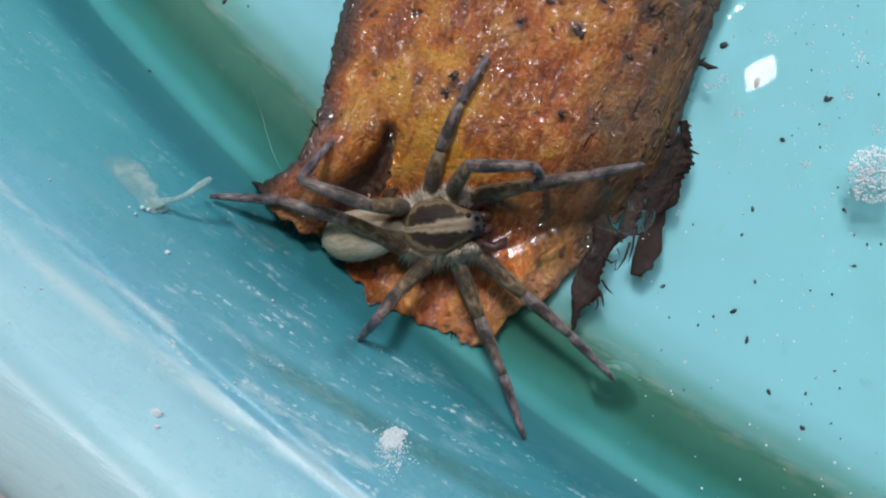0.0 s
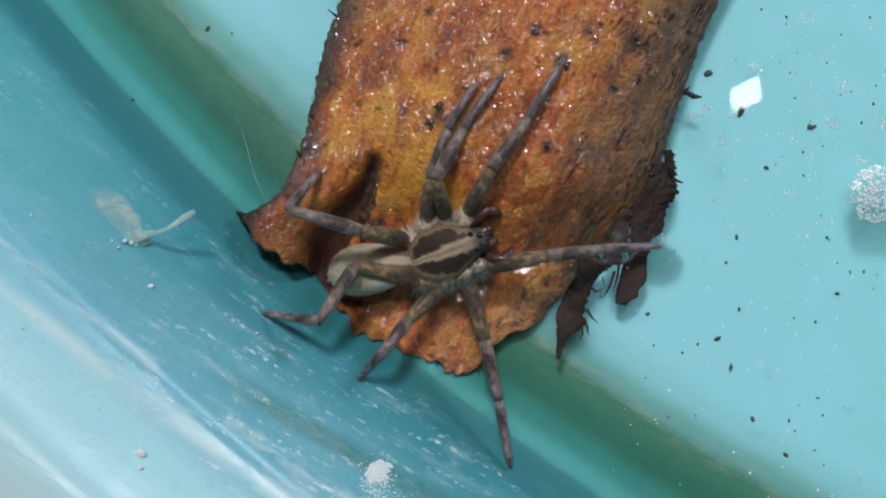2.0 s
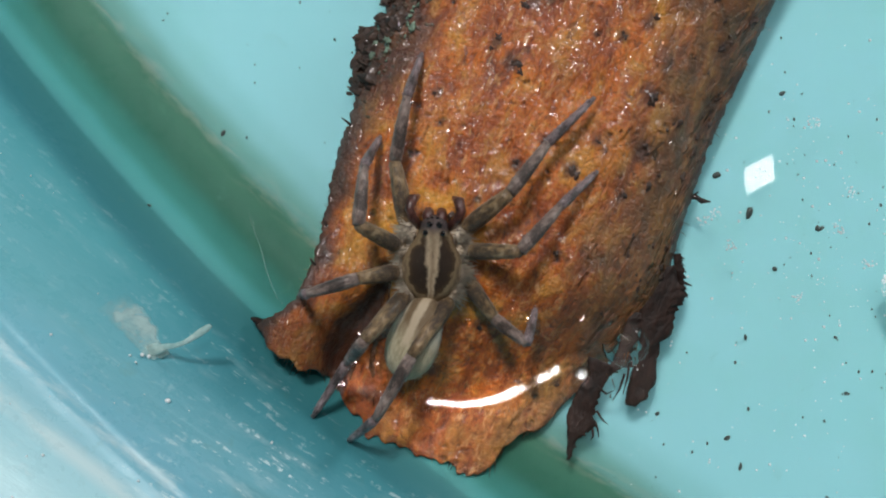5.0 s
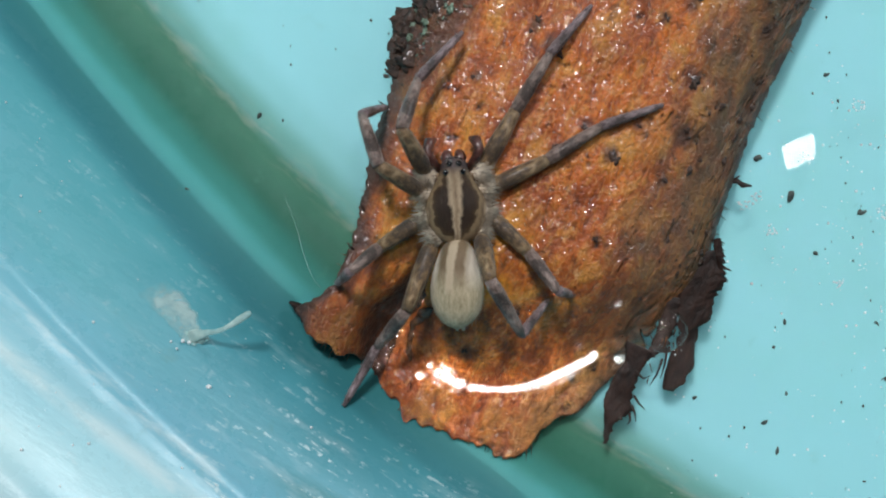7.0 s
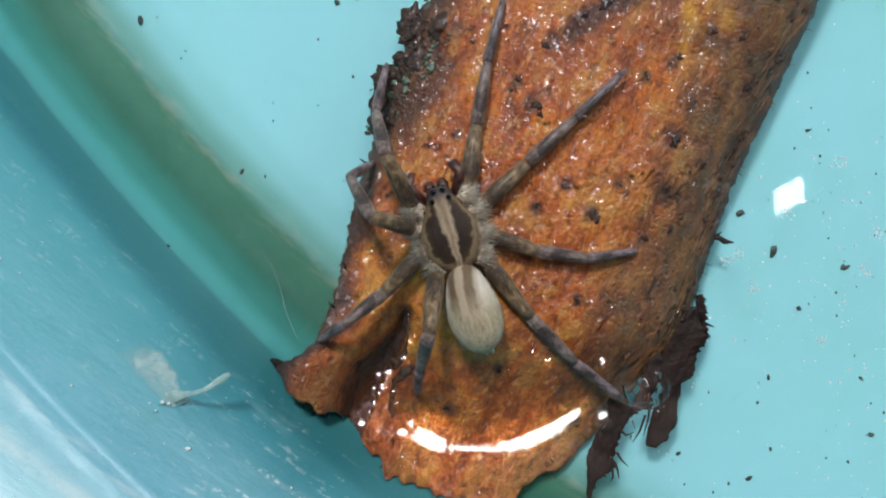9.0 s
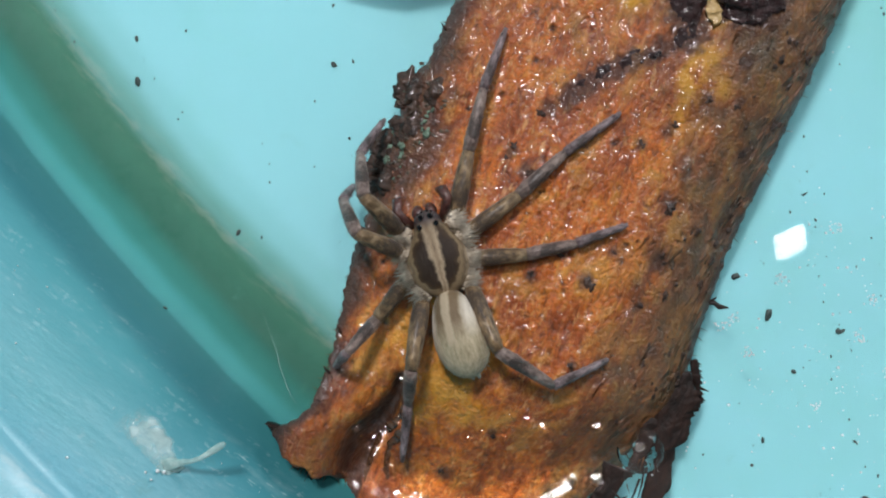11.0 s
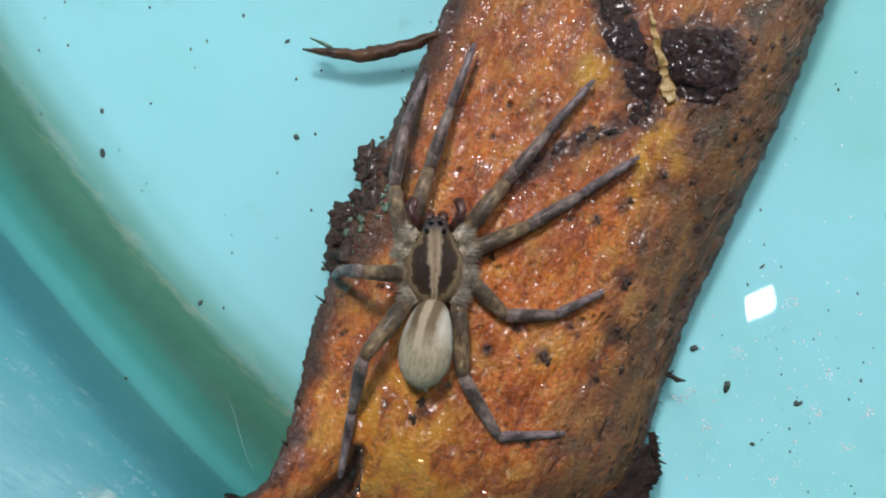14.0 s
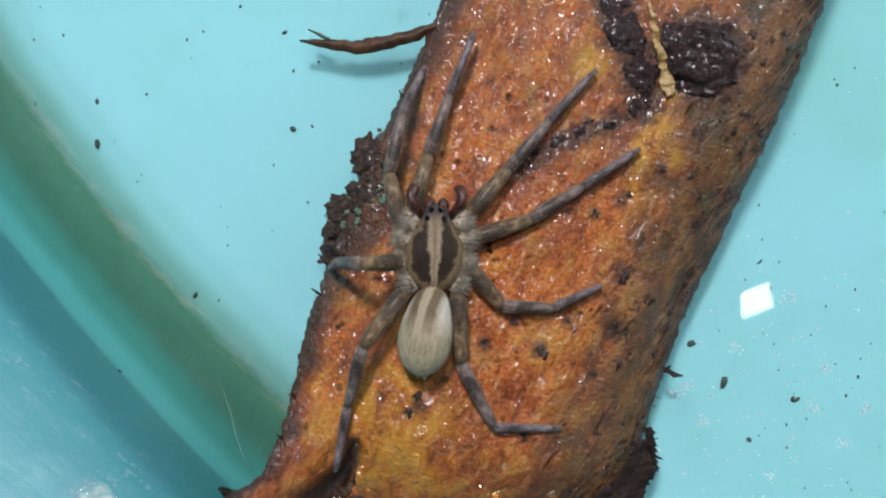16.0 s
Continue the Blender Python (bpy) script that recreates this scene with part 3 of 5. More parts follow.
def bark_stain_shade(u, s, g):
    """Amounts of dark (rot, shade), olive (algae, shade) and yellow pith on the bark."""
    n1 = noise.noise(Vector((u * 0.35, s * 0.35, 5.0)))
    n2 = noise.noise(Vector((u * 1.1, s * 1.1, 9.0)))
    # dark bark in the hollow, with shade added to the colour by depth
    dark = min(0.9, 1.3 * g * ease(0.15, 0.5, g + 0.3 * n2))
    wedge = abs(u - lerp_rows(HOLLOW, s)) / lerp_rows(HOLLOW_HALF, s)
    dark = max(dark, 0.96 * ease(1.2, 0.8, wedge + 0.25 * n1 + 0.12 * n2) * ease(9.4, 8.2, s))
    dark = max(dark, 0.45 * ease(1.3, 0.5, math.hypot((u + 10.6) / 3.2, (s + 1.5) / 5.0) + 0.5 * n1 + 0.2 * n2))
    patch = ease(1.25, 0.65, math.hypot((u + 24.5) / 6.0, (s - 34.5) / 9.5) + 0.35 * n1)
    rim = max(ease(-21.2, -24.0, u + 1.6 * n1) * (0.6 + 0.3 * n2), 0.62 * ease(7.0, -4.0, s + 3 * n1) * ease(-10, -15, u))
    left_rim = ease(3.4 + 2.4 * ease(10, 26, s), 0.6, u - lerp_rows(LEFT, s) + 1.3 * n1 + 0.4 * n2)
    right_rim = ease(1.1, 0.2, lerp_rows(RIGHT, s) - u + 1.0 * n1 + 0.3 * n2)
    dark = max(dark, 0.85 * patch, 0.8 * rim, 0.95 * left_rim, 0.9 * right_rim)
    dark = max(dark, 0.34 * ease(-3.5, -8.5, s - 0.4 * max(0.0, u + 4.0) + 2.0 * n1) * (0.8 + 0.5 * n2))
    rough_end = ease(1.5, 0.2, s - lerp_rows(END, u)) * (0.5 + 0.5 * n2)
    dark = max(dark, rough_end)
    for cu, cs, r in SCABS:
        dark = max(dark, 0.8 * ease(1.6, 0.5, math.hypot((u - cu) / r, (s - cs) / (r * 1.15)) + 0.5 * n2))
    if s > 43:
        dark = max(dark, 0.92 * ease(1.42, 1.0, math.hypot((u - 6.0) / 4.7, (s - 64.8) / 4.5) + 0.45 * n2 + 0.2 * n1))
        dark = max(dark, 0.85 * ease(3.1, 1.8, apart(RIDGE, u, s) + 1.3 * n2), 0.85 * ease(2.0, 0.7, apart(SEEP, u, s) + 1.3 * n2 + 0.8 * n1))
    # olive algae on the right flank, darkened to paint its shade
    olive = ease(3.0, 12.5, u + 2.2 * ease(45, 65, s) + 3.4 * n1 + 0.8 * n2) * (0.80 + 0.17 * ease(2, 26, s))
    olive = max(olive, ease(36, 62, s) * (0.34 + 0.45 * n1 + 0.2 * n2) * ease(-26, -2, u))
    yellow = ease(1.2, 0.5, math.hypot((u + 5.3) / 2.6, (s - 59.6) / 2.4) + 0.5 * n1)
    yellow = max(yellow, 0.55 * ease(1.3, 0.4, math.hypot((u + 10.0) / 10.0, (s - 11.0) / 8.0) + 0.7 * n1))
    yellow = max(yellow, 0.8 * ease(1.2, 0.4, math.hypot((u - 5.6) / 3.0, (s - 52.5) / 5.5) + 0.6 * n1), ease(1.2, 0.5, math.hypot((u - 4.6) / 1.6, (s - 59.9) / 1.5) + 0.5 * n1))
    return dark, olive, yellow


def bark():
    rows, cols = 300, 104
    v, stain_shade = [], []
    for i in range(rows):
        w = i / (rows - 1)
        for k in range(cols):
            q = k / (cols - 1)
            nominal = -25.6 + 43.8 * q
            s0 = lerp_rows(END, nominal) + 0.8 * noise.noise(Vector((nominal * 0.7, 0, 4.0))) + 0.35 * noise.noise(Vector((nominal * 1.6, 0, 6.0)))
            s = s0 + (138 - s0) * (0.62 * w + 0.38 * w ** 3)
            lo = lerp_rows(LEFT, s) + 0.5 * noise.noise(Vector((s * 0.9, 0, 1.0))) + 0.3 * noise.noise(Vector((s * 2.8, 0, 2.0)))
            hi = lerp_rows(RIGHT, s) + 0.45 * noise.noise(Vector((s * 0.8, 0, 7.0))) + 0.25 * noise.noise(Vector((s * 2.6, 0, 8.0)))
            u = lo + (hi - lo) * q
            z, g = bark_height(u, s)
            v.append((u, s, z))
            stain_shade.append(bark_stain_shade(u, s, g))
    top = len(v)
    v += [(x + 0.2 * (1 if x < -4 else -1), y + (0.25 if i < cols else 0), z - 2.0) for i, (x, y, z) in enumerate(v)]
    stain_shade += [(0.7, 0.3, 0.0)] * top
    f = []
    for i in range(rows - 1):
        for k in range(cols - 1):
            a = i * cols + k
            f.append((a, a + 1, a + cols + 1, a + cols))
            f.append((a + top, a + top + cols, a + top + cols + 1, a + top + 1))
    ring = list(range(cols)) + [i * cols + cols - 1 for i in range(1, rows)] + [(rows - 1) * cols + k for k in reversed(range(cols - 1))] + [i * cols for i in reversed(range(1, rows - 1))]
    for a, b in zip(ring, ring[1:] + ring[:1]):
        f.append((b, a, a + top, b + top))
    thing = new("bark_piece")
    thing.matrix_basis = pose(ORIGIN[0] * MM, ORIGIN[1] * MM, 0, 0, 0, TURN)
    tagged(thing, "wet orange-brown curl of bark with torn dark edges, floating in water", "bark")
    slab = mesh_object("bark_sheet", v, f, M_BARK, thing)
    attr = slab.data.attributes.new("stain_shade", "FLOAT_COLOR", "POINT")
    attr.data.foreach_set("color", [c for d in stain_shade for c in (*d, 1.0)])

    # torn strips hanging from the broken edge
    def strip(name, line, half, top, thick, material, label):
        left, right = [], []
        more, hh, tt = [], [], []
        for i in range(len(line) - 1):
            for j in range(6):
                q = j / 6
                more.append((line[i][0] * (1 - q) + line[i + 1][0] * q + 0.18 * noise.noise(Vector((i * 3.1 + j, top[0], 7.0))), line[i][1] * (1 - q) + line[i + 1][1] * q))
                hh.append(half[i] * (1 - q) + half[i + 1] * q)
                tt.append(top[i] * (1 - q) + top[i + 1] * q + 0.2 * noise.noise(Vector((i + q, 2.2, half[0]))))
        line, half, top = more + [line[-1]], hh + [half[-1]], tt + [top[-1]]
        for i, (x, y) in enumerate(line):
            a, b = line[max(i - 1, 0)], line[min(i + 1, len(line) - 1)]
            t = Vector((b[0] - a[0], b[1] - a[1])).normalized()
            h = half[i]
            hl = h * (1 + 0.30 * noise.noise(Vector((x * 1.3, y * 1.3, 0.5))) + 0.2 * noise.noise(Vector((y * 3.3, x, 3.5))))
            hr = h * (1 + 0.30 * noise.noise(Vector((x * 1.3, y * 1.3, 8.5))) + 0.2 * noise.noise(Vector((y * 3.3, x, 9.5))))
            left.append((x - t.y * hl, y + t.x * hl))
            right.append((x + t.y * hr, y - t.x * hr))
        Shape().slab(left, right, top, thick).made(name, material, thing, label)

    def along(edge, q):
        """The place at share q of the way along an edge."""
        k = min(len(edge) - 2, int(q * (len(edge) - 1)))
        w = q * (len(edge) - 1) - k
        return edge[k][0] * (1 - w) + edge[k + 1][0] * w, edge[k][1] * (1 - w) + edge[k + 1][1] * w

    def flap(left, right, tops, thick, label, seed):
        """A torn sheet between two ragged edges."""
        rows = 54
        lefts, rights, high = [], [], []
        for i in range(rows):
            q = i / (rows - 1)
            (lx, ly), (rx, ry) = along(left, q), along(right, q)
            rag = 0.35 * noise.noise(Vector((i * 0.35, seed, 1.0))) + 0.28 * noise.noise(Vector((i * 2.3, seed, 2.0)))
            saw = 0.9 * max(0.0, noise.noise(Vector((i * 0.27, seed, 6.0)))) + 0.5 * max(0.0, noise.noise(Vector((i * 0.61, seed, 16.0))))
            lefts.append((lx + 0.16 * noise.noise(Vector((i * 0.5, seed, 5.0))), ly))
            rights.append((rx + rag + saw, ry))
            high.append(tops[0] + (tops[1] - tops[0]) * q - 0.8 * q * q + 0.12 * noise.noise(Vector((q * 5, seed, 8.0))))
        Shape().slab(lefts, rights, high, thick, 0.22).made("torn_flap", M_TORN, thing, label)

    flap(((15.4, 19.6), (15.7, 17.6), (16.0, 15.7), (16.9, 12.9), (17.8, 10.1), (18.3, 7.8), (18.6, 5.4), (19.1, 3.5)), ((18.2, 21.4), (19.4, 19.6), (21.0, 18.3), (20.3, 16.4), (21.0, 13.4), (19.8, 12.3), (21.5, 7.0), (20.3, 3.7)), (4.9, 4.2), 0.5, "torn dark brown flap of bark", 1.0)
    flap(((17.6, 22.6), (18.6, 20.9), (20.2, 19.0)), ((18.3, 23.0), (19.6, 21.2), (21.2, 18.4)), (4.8, 4.6), 0.4, "small torn dark flap of bark", 2.0)
    flap(((12.6, 7.4), (13.4, 5.2), (13.0, 2.9), (12.9, -0.3), (14.1, -3.0), (15.0, -5.4)), ((15.9, 7.4), (15.6, 5.2), (15.8, 1.8), (16.3, -1.0), (15.3, -2.2), (15.25, -5.2)), (4.3, 4.0), 0.45, "torn dark brown flap of bark", 3.0)
    flap(((15.2, 14.5), (15.7, 11.0), (15.8, 8.4), (15.4, 6.0)), ((16.9, 14.5), (17.1, 11.5), (17.3, 8.2), (15.9, 5.7)), (4.5, 4.2), 0.4, "thin torn shred of bark", 4.0)
    for line in (((16.2, 0.4), (16.9, -0.4), (17.4, -1.3)), ((16.0, 1.6), (16.9, 0.9), (17.9, 0.5)), ((16.3, -0.6), (16.7, -1.4), (16.6, -2.0)), ((17.5, 7.0), (17.6, 5.0), (17.3, 3.4)), ((17.4, 9.0), (18.0, 6.6), (18.2, 4.6)), ((14.9, 4.4), (16.3, 3.9), (17.0, 4.6))):
        Shape().tube([(x, y, 4.3) for x, y in line], [0.16, 0.13, 0.04], 6).made("splinter", M_TORN, thing, "short dark splinter")
    strip("torn_strip", [(-24.0, -3.8), (-25.6, -3.2), (-26.6, -3.0)], [0.9, 0.5, 0.1], [6.2, 6.4, 6.5], 0.6, M_TORN, "dark splintered corner of bark")
    strip("loose_shred", [(-23.6, 57.8), (-26, 55.6), (-29, 53.4), (-32, 51.7), (-35.4, 50.8), (-38.4, 50.0)], [0.5, 0.75, 0.9, 0.8, 0.55, 0.1], [4.7, 4.5, 4.3, 4.2, 4.1, 4.0], 0.35, M_TWIG, "brown shred of bark peeling onto the water")
    strip("shred_tip", [(-35.0, 51.4), (-36.6, 51.6), (-38.0, 51.6)], [0.3, 0.25, 0.05], [4.2, 4.1, 4.1], 0.2, M_MOULD, "frayed pale green tip")
    Shape().tube([(16.4, 29.6, 4.6), (17.6, 30.0, 4.8), (18.4, 29.8, 5.0), (19.4, 30.1, 5.1)], [0.42, 0.30, 0.36, 0.08], 7).made("splinter", M_TORN, thing, "short dark splinter")
    Shape().tube([(17.2, 30.0, 4.8), (17.6, 30.7, 5.1)], [0.2, 0.06], 6).made("splinter", M_TORN, thing, "short dark splinter")
    for u, s, du, ds in ((-24.8, 22.5, -1.5, 0.5), (-24.6, 10, -0.8, 1.2), (-25.2, 26.6, -1.0, 0.9), (-23.0, 5.5, -0.9, 0.7), (-25.8, 38, -1.0, -0.4), (-24.6, 48, -0.9, 0.8)):
        u = lerp_rows(LEFT, s) + 0.5
        z = bark_height(u, s)[0]
        Shape().tube([(u + 0.6, s, z - 0.3), (u + du * 0.5, s + ds * 0.6, z), (u + du, s + ds, z + 0.2)], [0.24, 0.14, 0.04], 6).made("splinter", M_TORN, thing)
    # black resin: a cracked ridge, the knot beside it and the pale pith between
    rng = random.Random(4)
    def skin(name, line, radii, flat, lump, material, label, lift=-0.15):
        """A lumpy crust along a line on the bark."""
        pts, rad = [], []
        for a in range(len(line) - 1):
            for b in range(12):
                q = b / 12
                u, s = line[a][0] * (1 - q) + line[a + 1][0] * q, line[a][1] * (1 - q) + line[a + 1][1] * q
                pts.append((u, s, bark_height(u, s)[0] + lift))
                rad.append((radii[a] * (1 - q) + radii[a + 1] * q) * (1 + 0.35 * noise.noise(Vector((u * 0.8, s * 0.8, 4.0)))))
        sh = Shape().tube(pts, rad, 34, flat)
        out = []
        for x, y, z in sh.v:
            n = noise.noise(Vector((x * 0.7, y * 0.7, 1.0))) + 0.6 * noise.noise(Vector((x * 1.5, y * 1.5, 2.0))) + 0.3 * noise.noise(Vector((x * 3.4, y * 3.4, 3.0)))
            out.append((x + lump * 0.6 * noise.noise(Vector((x * 1.4, y * 1.4, 9.0))), y + lump * 0.6 * noise.noise(Vector((x * 1.4, y * 1.4, 19.0))), z + lump * n))
        sh.v = out
        sh.made(name, material, thing, label)

    ku, ks = 6.0, 64.8
    kz = bark_height(ku, ks)[0]
    knot = Shape().ball((0, 0, 0), 4.6, 4.4, 1.15, 60, 90, 0.35, 2)
    out = []
    for x, y, z in knot.v:
        ring = math.hypot(x / 5.0, y / 5.2)
        dent = -0.16 * math.exp(-((ring - 0.66 - 0.15 * noise.noise(Vector((x * 0.5, y * 0.5, 2.0)))) / 0.12) ** 2) - 0.25 * math.exp(-(ring / 0.3) ** 2)
        n = 0.22 * noise.noise(Vector((x * 0.9, y * 0.9, 1.0))) + 0.17 * noise.noise(Vector((x * 2.0, y * 2.0, 5.0))) + 0.13 * noise.noise(Vector((x * 4.3, y * 4.3, 3.0)))
        spread = 1 + ring ** 3 * (0.13 * noise.noise(Vector((x * 0.8, y * 0.8, 31.0))) + 0.12 * noise.noise(Vector((x * 2.1, y * 2.1, 37.0))))
        x, y = x * spread, y * spread
        top = bark_height(ku + x, ks + y)[0] - kz
        out.append((ku + x + 0.3 * noise.noise(Vector((x, y, 9.0))), ks + y, kz + top + (z + dent + n if z > 0 else z * 0.3)))
    knot.v = out
    knot.made("knot", M_ROT, thing, "shiny black knot")
    skin("resin_ridge", RIDGE, (1.6, 1.8, 2.1, 2.3, 2.3, 2.1, 1.7, 0.7), 0.16, 0.30, M_ROT, "wet black cracked resin ridge")
    skin("resin_ridge", SEEP, (1.0, 1.3, 1.1, 0.7, 1.0, 0.7, 1.0, 0.8, 0.2), 0.18, 0.24, M_ROT, "wet black cracked resin ridge")
    skin("pith", ((-1.6, 68.6), (-0.5, 66.9), (0.5, 65.4), (1.4, 64.1), (2.3, 63.0), (3.2, 61.7), (4.0, 60.5), (4.8, 59.2)), (0.15, 0.3, 0.35, 0.35, 0.45, 0.65, 0.95, 0.3), 0.45, 0.55, M_PITH, "pale yellow exposed pith", 0.35)
    skin("wet_lip", ((-13.5, 8.6), (-12.6, 6.8), (-12.2, 5.2), (-12.0, 3.4), (-12.7, 1.6), (-13.5, -0.2), (-13.5, -2.4), (-13.4, -4.6), (-13.2, -6.4)), (0.15, 0.45, 0.4, 0.55, 0.6, 0.5, 0.42, 0.4, 0.2), 0.55, 0.30, M_LIP, "glossy wet brown lip beside the hollow")
    skin("wet_lip", ((-10.4, 2.9), (-11.2, 1.5), (-11.8, -0.2), (-11.5, -2.0), (-11.1, -3.6), (-10.2, -4.9)), (0.2, 0.7, 0.6, 0.5, 0.55, 0.2), 0.5, 0.30, M_LIP, "glossy wet brown fold")
    crust = Shape()
    for j in range(34):
        s = rng.uniform(27.5, 41.5)
        u = lerp_rows(LEFT, s) + abs(rng.gauss(0, 1.6)) - 0.3
        k = rng.uniform(0.5, 1.5)
        crust.ball((u, s, bark_height(max(u, -25.6), s)[0] - 0.1), k, k * rng.uniform(0.6, 1.4), 0.45, 14, 24, 0.85, j * 1.3)
    tagged(crust.made("rim_crust", M_CRUST, thing, "crumbly black-brown crust on the bark's rim"), kind="stuff")
    mould = Shape()
    for j in range(22):
        s = 34.5 + rng.gauss(0, 3.6)
        u = lerp_rows(LEFT, s) + rng.uniform(-0.3, 4.0)
        k = 0.08 + 0.26 * rng.random() ** 2
        mould.ball((u, s, bark_height(max(u, -25.6), s)[0] + 0.25), k, k * rng.uniform(0.6, 2.0), k * 0.4, 8, 14, 1.5, j * 1.7)
    tagged(mould.made("mould", M_MOULD, thing, "pale green mould flecks on the dark rim"), kind="stuff")
    # small dark scabs and warts
    scabs = Shape()
    for cu, cs, r in SCABS:
        for j in range(rng.choice((1, 1, 2))):
            u, s = cu + rng.gauss(0, r * 0.5), cs + rng.gauss(0, r * 0.6)
            k = r * rng.uniform(0.3, 0.6)
            scabs.ball((u, s, bark_height(u, s)[0] - 0.02), k, k * rng.uniform(0.7, 1.2), 0.05 + 0.05 * r, 10, 22, 1.5, j + cu)
    for j in range(60):
        u, s = rng.uniform(10.5, 17.2), rng.uniform(16, 76)
        u = min(u, lerp_rows(RIGHT, s) - 0.1)
        k = 0.10 + 0.28 * rng.random() ** 2
        scabs.ball((u, s, bark_height(u, s)[0]), k, k * 1.4, 0.05 + 0.12 * k, 8, 14, 1.4, j)
    tagged(scabs.made("scab_rash", M_CRUST, thing, "small dark scabs on the bark"), kind="stuff")
    wet = Shape()
    for j in range(700):
        u, s = rng.uniform(-21, 15), rng.uniform(-8, 80)
        if s < lerp_rows(END, u) + 1.5:
            continue
        r = 0.05 + 0.13 * rng.random() ** 2.5
        wet.ball((u, s, bark_height(u, s)[0] + 0.03), r, r, r * 0.6, 5, 8)
    for j in range(120):
        u, s = -23.4 + rng.gauss(0, 1.3), 34 + rng.gauss(0, 4.2)
        r = 0.07 + 0.13 * rng.random() ** 2
        wet.ball((max(u, -25.4), s, bark_height(max(u, -25.4), s)[0] + 0.2), r, r, r * 0.6, 5, 8)
    beads = wet.made("dew", M_FILM, thing, "tiny glinting water droplets")
    beads.visible_shadow = False
    tagged(beads, kind="stuff")
    moss = Shape()
    for j in range(130):
        u, s = -24.0 + rng.gauss(0, 1.7), 34 + rng.gauss(0, 4.2)
        if u < lerp_rows(LEFT, s) - 0.9:
            continue
        z = bark_height(max(u, -25.5), s)[0]
        r = rng.uniform(0.1, 0.34)
        moss.ball((u, s, z - 0.02), r * 1.3, r * rng.uniform(0.4, 1.0), 0.07, 6, 11, 1.1, j)
    tagged(moss.made("algae", M_MOSS, thing, "green algae crumbs on the dark rim"), kind="stuff")
    # loose fibres on the broken end
    fib = Shape()
    for j in range(150):
        u = rng.uniform(-22, 17)
        s = lerp_rows(END, u) + rng.uniform(-0.2, 1.0)
        z = bark_height(u, s)[0]
        fib.spike((u, s + 0.5, z - 0.5), (rng.gauss(0, 0.35), -1, rng.gauss(0, 0.25)), rng.uniform(0.7, 1.9), 0.09)
    for j in range(22):
        u, s = 16.6 + rng.gauss(0, 0.9), rng.uniform(4, 22)
        fib.spike((u, s, 4.2), (rng.gauss(0.5, 0.5), -1, 0.1), rng.uniform(0.6, 1.6), 0.09)
    for j in range(150):
        s = rng.uniform(-2, 78)
        left = rng.random() < 0.6 or s < 22
        u = lerp_rows(LEFT, s) + 0.4 if left else lerp_rows(RIGHT, s) - 0.3
        fib.spike((u, s, bark_height(u, s)[0] - 0.3), (-1 if left else 1, rng.gauss(0, 0.9), rng.gauss(0, 0.4)), 0.5 + 0.9 * rng.random() ** 2, 0.08)
    tagged(fib.made("fibres", M_SHRED, thing, "fine loose fibres on the broken edge"), kind="stuff")


def on_bark(x, y):
    u, s = to_bark(x, y)
    return s > lerp_rows(END, max(-25.5, min(18, u))) and lerp_rows(LEFT, s) < u < lerp_rows(RIGHT, s)


def surface(x, y):
    z = max(WATER, wall_height(x, y))
    if on_bark(x, y):
        z = max(z, bark_height(*to_bark(x, y))[0])
    return z


# ---- the water ----
GLINT = (42.5, 8.6)
SWELL = (53.4, 1.1)


def rise(x, y):
    """How far the swell stands over the still water; below zero outside it."""
    dx, dy = x - SWELL[0], y - SWELL[1]
    a, b = 0.707 * (dx + dy), 0.707 * (dx - dy)
    return 2.4 - a * a / 270.0 - b * b / 135.0


def water_level(x, y):
    return WATER + max(0.0, rise(x, y))


